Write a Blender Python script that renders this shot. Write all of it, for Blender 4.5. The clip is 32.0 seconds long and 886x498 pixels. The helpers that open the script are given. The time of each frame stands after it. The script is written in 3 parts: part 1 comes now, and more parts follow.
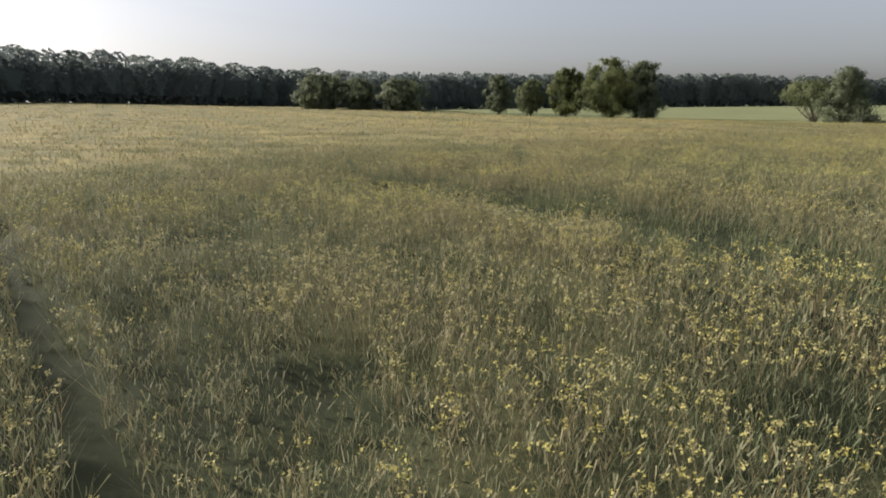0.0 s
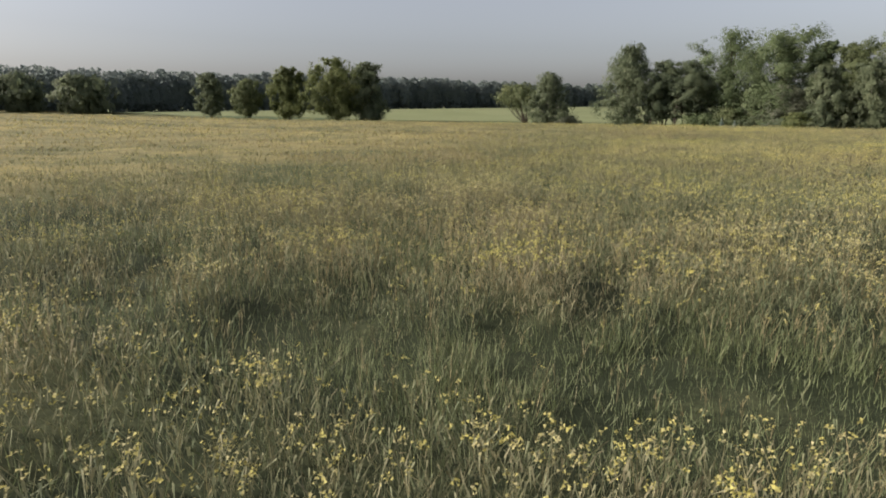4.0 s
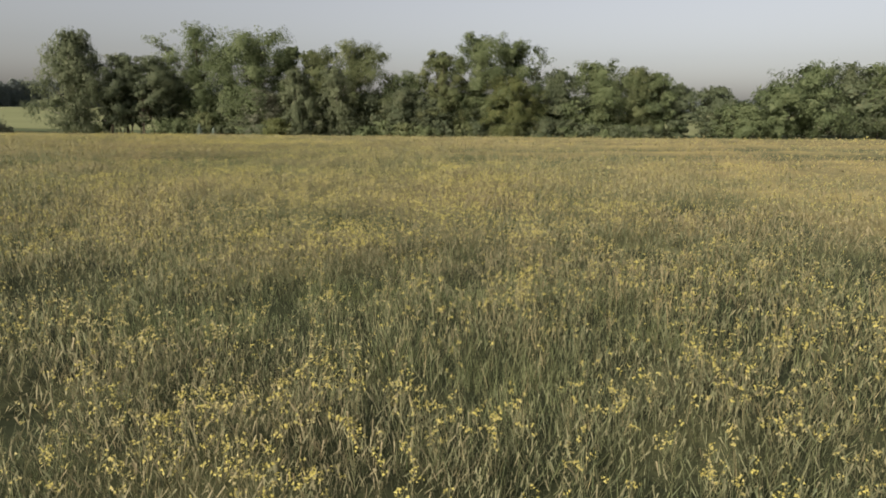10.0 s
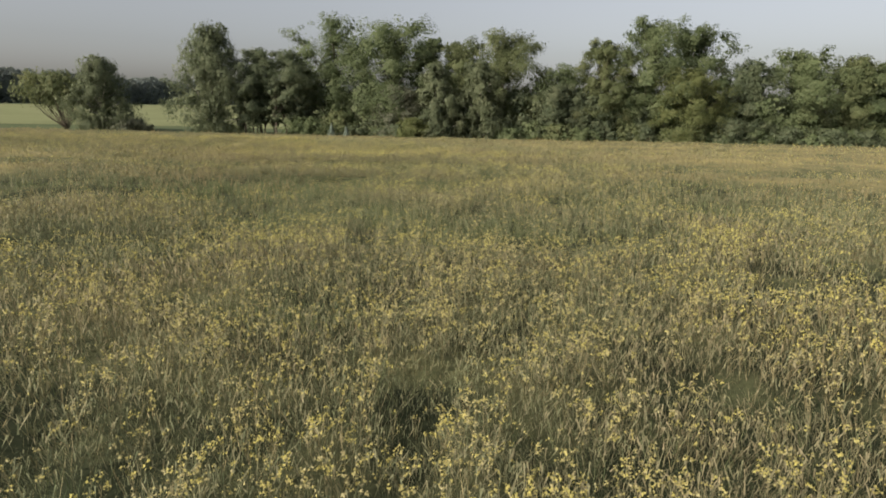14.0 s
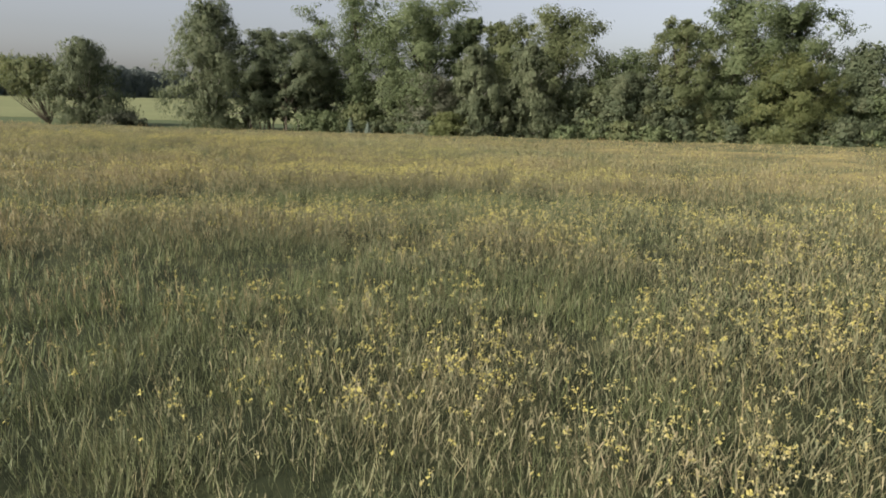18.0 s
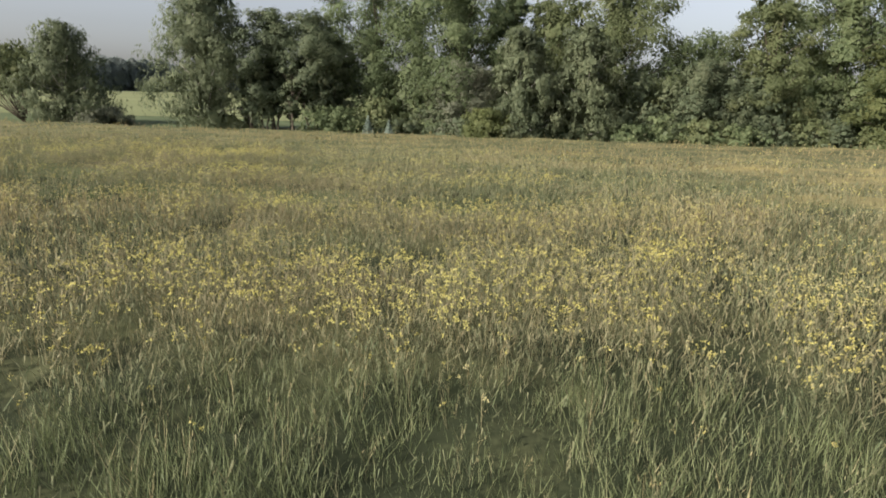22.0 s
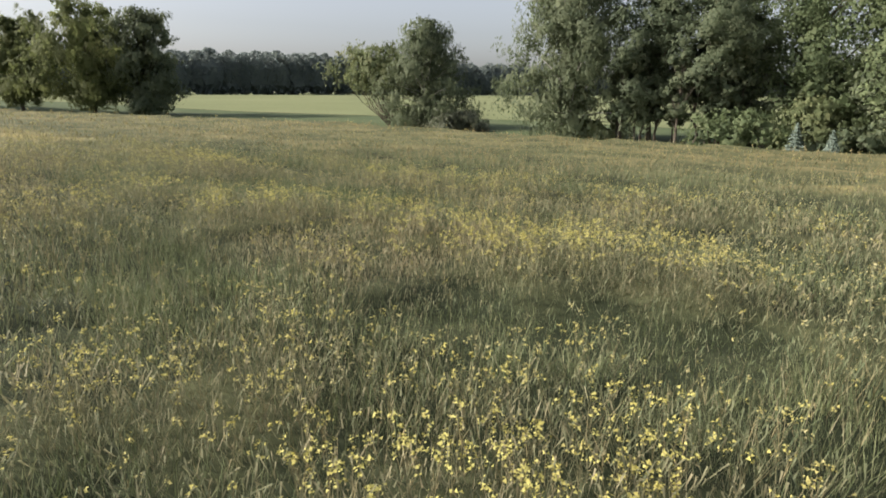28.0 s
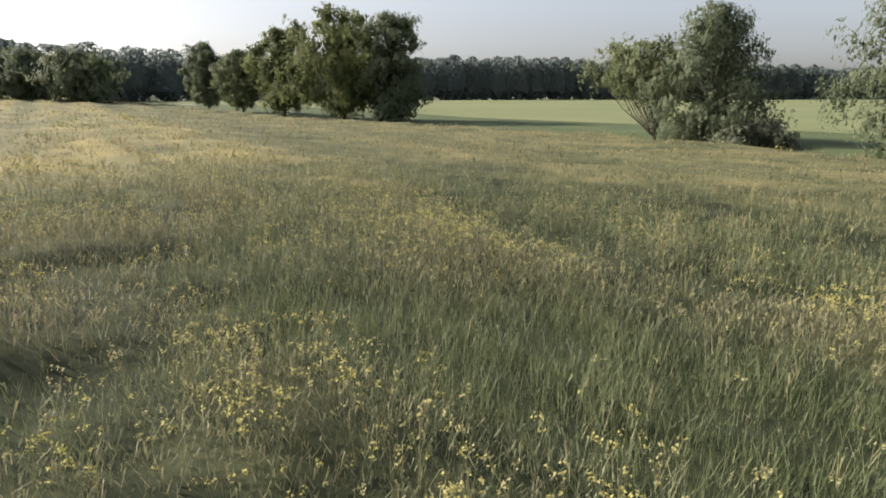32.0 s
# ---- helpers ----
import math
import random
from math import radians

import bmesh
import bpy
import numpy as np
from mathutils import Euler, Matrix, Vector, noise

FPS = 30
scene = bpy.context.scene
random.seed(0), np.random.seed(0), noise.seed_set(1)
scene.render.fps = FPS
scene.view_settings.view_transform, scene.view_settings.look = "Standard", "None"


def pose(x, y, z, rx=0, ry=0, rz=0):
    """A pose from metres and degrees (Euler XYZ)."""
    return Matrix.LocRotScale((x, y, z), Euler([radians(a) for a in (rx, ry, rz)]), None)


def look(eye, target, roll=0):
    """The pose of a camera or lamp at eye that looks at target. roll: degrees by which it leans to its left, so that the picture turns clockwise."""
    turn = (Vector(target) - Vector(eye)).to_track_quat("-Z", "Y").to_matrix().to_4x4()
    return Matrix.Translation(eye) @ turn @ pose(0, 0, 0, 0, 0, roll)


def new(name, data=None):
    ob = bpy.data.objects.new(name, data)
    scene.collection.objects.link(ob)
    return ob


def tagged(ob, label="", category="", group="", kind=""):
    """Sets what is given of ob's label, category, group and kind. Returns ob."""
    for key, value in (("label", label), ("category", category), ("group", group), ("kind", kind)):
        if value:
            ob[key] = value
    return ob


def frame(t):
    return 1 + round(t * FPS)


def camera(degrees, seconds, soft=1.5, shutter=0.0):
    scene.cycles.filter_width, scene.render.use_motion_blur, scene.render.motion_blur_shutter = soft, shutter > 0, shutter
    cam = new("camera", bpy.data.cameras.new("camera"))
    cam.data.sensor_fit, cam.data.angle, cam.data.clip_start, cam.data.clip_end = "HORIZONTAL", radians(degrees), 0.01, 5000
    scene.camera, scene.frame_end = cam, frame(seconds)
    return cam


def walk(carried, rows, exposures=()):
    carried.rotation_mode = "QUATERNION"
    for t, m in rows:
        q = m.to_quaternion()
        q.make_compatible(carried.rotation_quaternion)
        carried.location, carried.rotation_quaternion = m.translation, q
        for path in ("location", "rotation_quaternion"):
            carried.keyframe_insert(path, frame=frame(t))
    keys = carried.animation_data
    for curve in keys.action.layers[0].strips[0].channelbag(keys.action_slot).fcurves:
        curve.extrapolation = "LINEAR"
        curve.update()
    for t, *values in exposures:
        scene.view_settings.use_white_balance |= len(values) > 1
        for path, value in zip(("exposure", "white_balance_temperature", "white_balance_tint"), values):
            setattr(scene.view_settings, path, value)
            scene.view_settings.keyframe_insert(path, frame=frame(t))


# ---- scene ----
cam = camera(71.3, 32.0, soft=1.8)
PATH = [
    (0, (25.388, -16.903, 3.291), (16.051, -14.119, 1.041), 0.05),
    (0.5, (23.492, -17.339, 3.301), (14.238, -14.280, 1.065), -0.16),
    (1, (21.663, -17.624, 3.304), (12.544, -14.189, 1.056), -0.03),
    (1.5, (19.859, -17.757, 3.315), (10.916, -13.886, 1.072), 0.05),
    (2, (18.086, -17.744, 3.327), (9.358, -13.404, 1.096), 0.09),
    (2.5, (16.349, -17.588, 3.334), (7.888, -12.744, 1.110), 0.01),
    (3, (14.648, -17.294, 3.332), (6.552, -11.858, 1.118), 0.03),
    (3.5, (12.985, -16.864, 3.321), (5.340, -10.812, 1.103), -0.05),
    (4, (11.363, -16.305, 3.299), (4.235, -9.652, 1.081), 0.02),
    (4.5, (9.784, -15.622, 3.271), (3.237, -8.396, 1.054), 0.20),
    (5, (8.251, -14.821, 3.242), (2.344, -7.062, 1.028), 0.46),
    (5.5, (6.766, -13.907, 3.219), (1.554, -5.663, 1.009), 0.69),
    (6, (5.333, -12.885, 3.211), (0.861, -4.216, 1.009), 0.59),
    (6.5, (4.185, -11.596, 3.240), (0.633, -2.505, 1.063), 0.62),
    (7, (3.227, -10.163, 3.305), (0.626, -0.754, 1.135), 0.70),
    (7.5, (2.391, -8.641, 3.377), (0.628, 0.965, 1.229), 0.82),
    (8, (1.680, -7.041, 3.448), (0.745, 2.684, 1.318), 0.81),
    (8.5, (1.093, -5.374, 3.514), (0.933, 4.397, 1.392), 0.83),
    (9, (0.633, -3.644, 3.570), (0.635, 6.126, 1.440), 0.75),
    (9.5, (0.298, -1.853, 3.613), (0.305, 7.918, 1.484), 0.79),
    (10, (-0.000, -0.000, 3.647), (0.000, 9.772, 1.522), 0.82),
    (10.5, (-0.317, 1.911, 3.674), (-0.317, 11.683, 1.551), 0.88),
    (11, (-0.647, 3.877, 3.693), (-0.678, 13.647, 1.564), 0.81),
    (11.5, (-0.991, 5.907, 3.712), (-1.124, 15.677, 1.584), 0.92),
    (12, (-1.353, 8.005, 3.730), (-1.822, 17.764, 1.599), 0.90),
    (12.5, (-1.725, 10.170, 3.747), (-2.722, 19.885, 1.598), 0.91),
    (13, (-2.109, 12.387, 3.757), (-3.574, 22.041, 1.599), 0.92),
    (13.5, (-2.526, 14.634, 3.766), (-4.357, 24.223, 1.598), 0.94),
    (14, (-3.000, 16.876, 3.770), (-5.160, 26.394, 1.591), 1.08),
    (14.5, (-3.568, 19.106, 3.754), (-5.956, 28.565, 1.557), 0.97),
    (15, (-4.197, 21.353, 3.735), (-6.672, 30.788, 1.533), 0.72),
    (15.5, (-4.873, 23.604, 3.710), (-7.351, 33.038, 1.507), 0.71),
    (16, (-5.585, 25.846, 3.673), (-8.034, 35.288, 1.469), 1.02),
    (16.5, (-6.320, 28.067, 3.621), (-8.762, 37.510, 1.411), 1.47),
    (17, (-7.065, 30.255, 3.550), (-9.577, 39.675, 1.323), 1.45),
    (17.5, (-7.813, 32.403, 3.464), (-10.417, 41.793, 1.217), 1.41),
    (18, (-8.564, 34.520, 3.379), (-11.171, 43.908, 1.126), 1.40),
    (18.5, (-9.335, 36.600, 3.308), (-11.949, 45.983, 1.043), 1.28),
    (19, (-10.139, 38.625, 3.261), (-12.766, 48.001, 0.981), 1.25),
    (19.5, (-10.909, 40.576, 3.255), (-13.628, 49.922, 0.962), 1.32),
    (20, (-11.615, 42.463, 3.275), (-14.430, 51.777, 0.971), 1.26),
    (20.5, (-12.274, 44.286, 3.310), (-15.148, 53.579, 0.992), 1.30),
    (21, (-12.901, 46.045, 3.348), (-15.797, 55.328, 1.019), 1.35),
    (21.5, (-13.514, 47.749, 3.385), (-16.419, 57.026, 1.040), 1.35),
    (22, (-14.125, 49.409, 3.415), (-17.105, 58.662, 1.067), 1.43),
    (22.5, (-14.745, 51.037, 3.438), (-17.816, 60.256, 1.078), 1.42),
    (23, (-15.386, 52.638, 3.450), (-18.663, 61.786, 1.088), 1.46),
    (23.5, (-16.060, 54.211, 3.451), (-19.665, 63.232, 1.078), 1.53),
    (24, (-16.785, 55.745, 3.440), (-20.699, 64.633, 1.057), 1.49),
    (24.5, (-17.569, 57.218, 3.418), (-22.010, 65.851, 1.022), 1.41),
    (25, (-18.434, 58.619, 3.384), (-23.469, 66.915, 0.971), 1.29),
    (25.5, (-19.407, 59.954, 3.339), (-24.864, 67.976, 0.918), 0.93),
    (26, (-20.504, 61.233, 3.284), (-26.468, 68.885, 0.857), 0.55),
    (26.5, (-21.710, 62.449, 3.223), (-28.188, 69.670, 0.793), 0.39),
    (27, (-23.010, 63.592, 3.162), (-29.943, 70.378, 0.734), 0.48),
    (27.5, (-24.389, 64.655, 3.110), (-31.667, 71.070, 0.688), 0.70),
    (28, (-25.830, 65.628, 3.078), (-33.306, 71.817, 0.670), 0.76),
    (28.5, (-27.353, 66.476, 3.068), (-35.353, 71.976, 0.673), 0.83),
    (29, (-28.804, 67.285, 3.073), (-37.254, 72.064, 0.672), 0.76),
    (29.5, (-30.220, 68.000, 3.072), (-38.986, 72.164, 0.659), 0.68),
    (30, (-31.666, 68.554, 3.074), (-40.599, 72.356, 0.678), 0.64),
    (30.5, (-33.161, 68.939, 3.083), (-42.125, 72.671, 0.694), 0.63),
    (31, (-34.685, 69.247, 3.104), (-43.665, 72.946, 0.721), 0.60),
    (31.5, (-36.237, 69.532, 3.127), (-45.392, 72.775, 0.745), 0.50),
    (32, (-37.805, 69.819, 3.145), (-47.009, 72.926, 0.771), 0.48),
]
walk(cam, [(t, look(eye, target, roll)) for t, eye, target, roll in PATH],
     exposures=[(0, 0.48, 6250, 14), (3, 0.46, 6250, 14), (6, 0.42, 6550, 15), (10, 0.35, 6750, 14), (14, 0.35, 6600, 13), (19, 0.58, 6350, 14), (23, 0.7, 6300, 13), (28, 0.82, 6250, 13), (32, 0.84, 6250, 14)])

# ---- daylight: hazy evening sun from the west-south-west ----
SUN_AZ, SUN_EL = -143.0, 28.0
sky_world = bpy.data.worlds.new("hazy_sky")
scene.world = sky_world
sky_world.use_nodes = True
wn = sky_world.node_tree.nodes
sky = wn.new("ShaderNodeTexSky")
sky.sky_type = "NISHITA"
sky.sun_disc = False
sky.sun_elevation = radians(SUN_EL)
sky.sun_rotation = radians(SUN_AZ)
sky.altitude = 50
sky.air_density, sky.dust_density, sky.ozone_density = 1.0, 3.0, 1.0
wn["Background"].inputs["Strength"].default_value = 0.101
pale = wn.new("ShaderNodeHueSaturation")
pale.inputs["Saturation"].default_value = 0.4
sky_world.node_tree.links.new(sky.outputs["Color"], pale.inputs["Color"])
sky_world.node_tree.links.new(pale.outputs["Color"], wn["Background"].inputs["Color"])
sun_data = bpy.data.lights.new("sun", "SUN")
sun_data.energy, sun_data.angle, sun_data.color = 5.0, radians(5.0), (1.0, 0.9, 0.76)
sun = new("sun", sun_data)
sun_way = Vector((math.sin(radians(SUN_AZ)) * math.cos(radians(SUN_EL)), math.cos(radians(SUN_AZ)) * math.cos(radians(SUN_EL)), math.sin(radians(SUN_EL))))
sun.matrix_world = look(sun_way * 300, (0, 0, 0))

# ---- materials ----


def leafy(name, stops, translucent=0.3, rough=0.7, patch=0.0, patch_colour=(0.2, 0.15, 0.06), patch_size=0.05, vary=0.0):
    """Foliage: a ramp over each leaf's own tone, light shining through, and patches of another colour over the plan."""
    m = bpy.data.materials.new(name)
    m.use_nodes = True
    nt, L = m.node_tree, m.node_tree.links.new
    nodes = nt.nodes
    p = nodes["Principled BSDF"]
    tone = nodes.new("ShaderNodeAttribute")
    tone.attribute_name = "tone"
    fac = tone.outputs["Fac"]
    if vary:
        info = nodes.new("ShaderNodeObjectInfo")
        add = nodes.new("ShaderNodeMath")
        add.operation = "MULTIPLY_ADD"
        L(info.outputs["Random"], add.inputs[0])
        add.inputs[1].default_value = vary
        L(fac, add.inputs[2])
        fac = add.outputs[0]
    ramp = nodes.new("ShaderNodeValToRGB")
    while len(ramp.color_ramp.elements) < len(stops):
        ramp.color_ramp.elements.new(0.5)
    for e, (at, c) in zip(ramp.color_ramp.elements, stops):
        e.position, e.color = at, (*c, 1)
    L(fac, ramp.inputs["Fac"])
    colour = ramp.outputs["Color"]
    if patch:
        geo = nodes.new("ShaderNodeNewGeometry")
        tex = nodes.new("ShaderNodeTexNoise")
        tex.inputs["Scale"].default_value, tex.inputs["Detail"].default_value = patch_size, 4
        L(geo.outputs["Position"], tex.inputs["Vector"])
        rng = nodes.new("ShaderNodeMapRange")
        rng.inputs["From Min"].default_value, rng.inputs["From Max"].default_value = 0.42, 0.62
        rng.inputs["To Max"].default_value = patch
        L(tex.outputs["Fac"], rng.inputs["Value"])
        mix = nodes.new("ShaderNodeMix")
        mix.data_type = "RGBA"
        L(rng.outputs[0], mix.inputs["Factor"])
        L(colour, mix.inputs[6])
        mix.inputs[7].default_value = (*patch_colour, 1)
        colour = mix.outputs[2]
    L(colour, p.inputs["Base Color"])
    p.inputs["Roughness"].default_value = rough
    p.inputs["Specular IOR Level"].default_value = 0.25
    tr = nodes.new("ShaderNodeBsdfTranslucent")
    L(colour, tr.inputs["Color"])
    sh = nodes.new("ShaderNodeMixShader")
    sh.inputs["Fac"].default_value = translucent
    L(p.outputs[0], sh.inputs[1])
    L(tr.outputs[0], sh.inputs[2])
    L(sh.outputs[0], nodes["Material Output"].inputs["Surface"])
    return m


def earthy(name, stops, size, fine, bump=0.3, rough=0.95):
    """Ground or bark: coarse and fine noise over one ramp, with relief."""
    m = bpy.data.materials.new(name)
    m.use_nodes = True
    nt, L = m.node_tree, m.node_tree.links.new
    nodes = nt.nodes
    p = nodes["Principled BSDF"]
    geo = nodes.new("ShaderNodeNewGeometry")
    a = nodes.new("ShaderNodeTexNoise")
    a.inputs["Scale"].default_value, a.inputs["Detail"].default_value = size, 6
    b = nodes.new("ShaderNodeTexNoise")
    b.inputs["Scale"].default_value, b.inputs["Detail"].default_value = fine, 4
    L(geo.outputs["Position"], a.inputs["Vector"])
    L(geo.outputs["Position"], b.inputs["Vector"])
    mx = nodes.new("ShaderNodeMath")
    mx.operation = "MULTIPLY_ADD"
    L(a.outputs["Fac"], mx.inputs[0])
    mx.inputs[1].default_value = 0.6
    half = nodes.new("ShaderNodeMath")
    half.operation = "MULTIPLY"
    half.inputs[1].default_value = 0.4
    L(b.outputs["Fac"], half.inputs[0])
    L(half.outputs[0], mx.inputs[2])
    ramp = nodes.new("ShaderNodeValToRGB")
    while len(ramp.color_ramp.elements) < len(stops):
        ramp.color_ramp.elements.new(0.5)
    for e, (at, c) in zip(ramp.color_ramp.elements, stops):
        e.position, e.color = at, (*c, 1)
    L(mx.outputs[0], ramp.inputs["Fac"])
    L(ramp.outputs["Color"], p.inputs["Base Color"])
    p.inputs["Roughness"].default_value = rough
    p.inputs["Specular IOR Level"].default_value = 0.15
    bm = nodes.new("ShaderNodeBump")
    bm.inputs["Strength"].default_value = bump
    L(b.outputs["Fac"], bm.inputs["Height"])
    L(bm.outputs[0], p.inputs["Normal"])
    return m


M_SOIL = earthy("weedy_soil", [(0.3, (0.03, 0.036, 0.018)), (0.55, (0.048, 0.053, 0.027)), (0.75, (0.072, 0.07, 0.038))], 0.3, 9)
M_CEREAL = earthy("young_cereal", [(0.3, (0.138, 0.158, 0.072)), (0.5, (0.165, 0.185, 0.086)), (0.7, (0.205, 0.216, 0.11))], 0.03, 1.2, 0.1)
M_MARGIN = earthy("rough_margin", [(0.3, (0.055, 0.075, 0.035)), (0.55, (0.085, 0.11, 0.05)), (0.75, (0.13, 0.135, 0.065))], 0.2, 4)


def standing(name, stops, coarse, fine, bump):
    """A closed stand of plants seen from above: each spot's tone, painted shade included, roughened by noise at two
    sizes.
    """
    m = earthy(name, stops, coarse, fine, bump)
    nodes, L = m.node_tree.nodes, m.node_tree.links.new
    ramp = next(n for n in nodes if n.bl_idname == "ShaderNodeValToRGB")
    grain = ramp.inputs["Fac"].links[0].from_socket
    tone = nodes.new("ShaderNodeAttribute")
    tone.attribute_name = "tone"
    both = nodes.new("ShaderNodeMath")
    both.operation = "MULTIPLY_ADD"
    L(grain, both.inputs[0])
    both.inputs[1].default_value = 1.1
    shift = nodes.new("ShaderNodeMath")
    shift.operation = "SUBTRACT"
    L(tone.outputs["Fac"], shift.inputs[0])
    shift.inputs[1].default_value = 0.55
    L(shift.outputs[0], both.inputs[2])
    L(both.outputs[0], ramp.inputs["Fac"])
    return m


# the darkest stop stands for shaded litter between the plants
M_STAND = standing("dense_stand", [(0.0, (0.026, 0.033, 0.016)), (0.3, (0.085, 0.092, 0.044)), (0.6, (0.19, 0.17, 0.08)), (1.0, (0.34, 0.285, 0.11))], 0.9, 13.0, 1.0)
M_BARK = earthy("grey_bark", [(0.3, (0.05, 0.042, 0.033)), (0.6, (0.1, 0.085, 0.065)), (0.8, (0.17, 0.15, 0.12))], 1.5, 9, 0.6)
M_BIRCHBARK = earthy("white_birch_bark", [(0.36, (0.06, 0.055, 0.05)), (0.45, (0.3, 0.29, 0.26)), (0.7, (0.45, 0.43, 0.39))], 1.2, 5, 0.3)
M_OAK = leafy("oak_leaves", [(0.0, (0.075, 0.104, 0.053)), (0.5, (0.128, 0.166, 0.079)), (1.0, (0.190, 0.226, 0.111))], 0.5, vary=0.25)
M_DARK = leafy("dark_leaves", [(0.0, (0.079, 0.104, 0.062)), (0.5, (0.116, 0.146, 0.083)), (1.0, (0.175, 0.192, 0.110))], 0.5, vary=0.2)
M_BIRCH = leafy("birch_leaves", [(0.0, (0.094, 0.120, 0.071)), (0.5, (0.146, 0.174, 0.099)), (1.0, (0.202, 0.226, 0.132))], 0.5, vary=0.15)
M_RUSSET = leafy("russet_leaves", [(0.0, (0.084, 0.106, 0.048)), (0.5, (0.136, 0.163, 0.075)), (1.0, (0.201, 0.214, 0.103))], 0.5, vary=0.15)
M_LIME = leafy("lime_leaves", [(0.0, (0.101, 0.127, 0.051)), (0.5, (0.162, 0.187, 0.075)), (1.0, (0.223, 0.243, 0.104))], 0.62, vary=0.1)
M_GREY = leafy("grey_leaves", [(0.0, (0.115, 0.129, 0.086)), (0.5, (0.172, 0.186, 0.127)), (1.0, (0.241, 0.253, 0.172))], 0.5)
M_SPRUCE = leafy("spruce_needles", [(0.0, (0.099, 0.132, 0.110)), (0.5, (0.154, 0.198, 0.160)), (1.0, (0.220, 0.264, 0.209))], 0.15)
# distance haze is mixed into this leaf colour: paler and bluer than near trees
M_HAZED_WOODS = leafy("far_woods_hazed", [(0.0, (0.140, 0.172, 0.169)), (0.5, (0.183, 0.216, 0.200)), (1.0, (0.231, 0.261, 0.219))], 0.6)
M_UNDER = leafy("mustard_leaves", [(0.0, (0.12, 0.148, 0.078)), (0.35, (0.195, 0.205, 0.112)), (0.65, (0.265, 0.245, 0.142)), (1.0, (0.35, 0.295, 0.175))], 0.33)
M_STALK = leafy("seeding_stalks", [(0.0, (0.14, 0.165, 0.09)), (0.35, (0.235, 0.245, 0.13)), (0.7, (0.345, 0.31, 0.16)), (1.0, (0.42, 0.36, 0.195))], 0.26, patch=0.5, patch_colour=(0.35, 0.245, 0.125), patch_size=0.06)
M_FLOWER = leafy("mustard_petals", [(0.0, (0.43, 0.39, 0.2)), (0.25, (0.41, 0.37, 0.14)), (0.75, (0.47, 0.425, 0.12)), (1.0, (0.54, 0.505, 0.165))], 0.28)
M_GRASS = leafy("meadow_grass", [(0.0, (0.115, 0.15, 0.066)), (0.5, (0.185, 0.215, 0.1)), (0.85, (0.24, 0.255, 0.13)), (1.0, (0.36, 0.33, 0.2))], 0.28)

# ---- lie of the land ----
EDGE = [(-260, 20), (-215, 48), (-182, 66), (-146, 84), (-97, 110), (-69, 112), (-47, 118), (-20, 122), (14, 131), (60, 145), (130, 165), (400, 225)]
EX, EY = [p[0] for p in EDGE], [p[1] for p in EDGE]
EDGE_Z = ([-260, -195, -149, -97, -47, 10, 60, 400], [0.6, 0.3, -0.7, -0.95, -1.05, -1.15, -1.45, -1.6])


def smooth(a, b, v):
    s = np.clip((v - a) / (b - a), 0, 1)
    return s * s * (3 - 2 * s)


def beyond(x, y):
    """Metres north of the field's edge (negative inside the field)."""
    return (y - np.interp(x, EX, EY)) * 0.95


def land(x, y):
    x, y = np.asarray(x, float), np.asarray(y, float)
    d = beyond(x, y)
    z = np.interp(x, *EDGE_Z) * smooth(-52, -4, d)
    z = z + 0.0085 * np.clip(d - 14, 0, 900) - 0.35 * np.exp(-((d - 5) / 3.0) ** 2)
    z = z + 3.2 * smooth(60, 270, -x) * np.clip((75 - y) / 130, 0, 1.2) * (d < 0)
    z = z + 0.3 * np.exp(-((x - 14) ** 2 + (y + 16) ** 2) / 17.0 ** 2)
    return z + 0.06 * np.sin(x * 0.13 + 1.7) * np.cos(y * 0.11) * smooth(0, 20, -d)


def mesh_of(name, verts, faces, material, tone=None, bend=None):
    """A mesh from arrays of corners and of equal-sided faces, with one tone a corner."""
    me = bpy.data.meshes.new(name)
    verts, faces = np.ascontiguousarray(verts, dtype=np.float32), np.ascontiguousarray(faces, dtype=np.int32)
    n, k = faces.shape
    me.vertices.add(len(verts))
    me.vertices.foreach_set("co", verts.ravel())
    me.loops.add(n * k)
    me.loops.foreach_set("vertex_index", faces.ravel())
    me.polygons.add(n)
    me.polygons.foreach_set("loop_start", np.arange(0, n * k, k, dtype=np.int32))
    me.update(calc_edges=True)
    if tone is not None:
        me.attributes.new("tone", "FLOAT", "POINT").data.foreach_set("value", np.ascontiguousarray(tone, dtype=np.float32))
    if bend is not None:
        me.attributes.new("custom_normal", "FLOAT_VECTOR", "POINT").data.foreach_set("vector", np.ascontiguousarray(bend, dtype=np.float32).ravel())
    me.materials.append(material)
    return me


def bent(v, way, share=0.6):
    """Normals for loose triangles, turned from their own towards the way that the whole clump faces; the triangles in v are wound to face that way too."""
    t = v.reshape(-1, 3, 3)
    n = np.cross(t[:, 1] - t[:, 0], t[:, 2] - t[:, 0])
    n /= np.linalg.norm(n, axis=1, keepdims=True) + 1e-12
    w = way / (np.linalg.norm(way, axis=1, keepdims=True) + 1e-9)
    away = (n * w).sum(1) < 0
    n[away] *= -1
    t[away] = t[away][:, [0, 2, 1]]
    n = n * (1 - share) + w * share
    return np.repeat(n / (np.linalg.norm(n, axis=1, keepdims=True) + 1e-9), 3, 0)


def sheet(name, xs, ys, height, material, keep=None, tone=None):
    gx, gy = np.meshgrid(xs, ys)
    v = np.stack([gx, gy, height(gx, gy)], -1).reshape(-1, 3)
    i = np.arange(len(xs) * len(ys)).reshape(len(ys), len(xs))
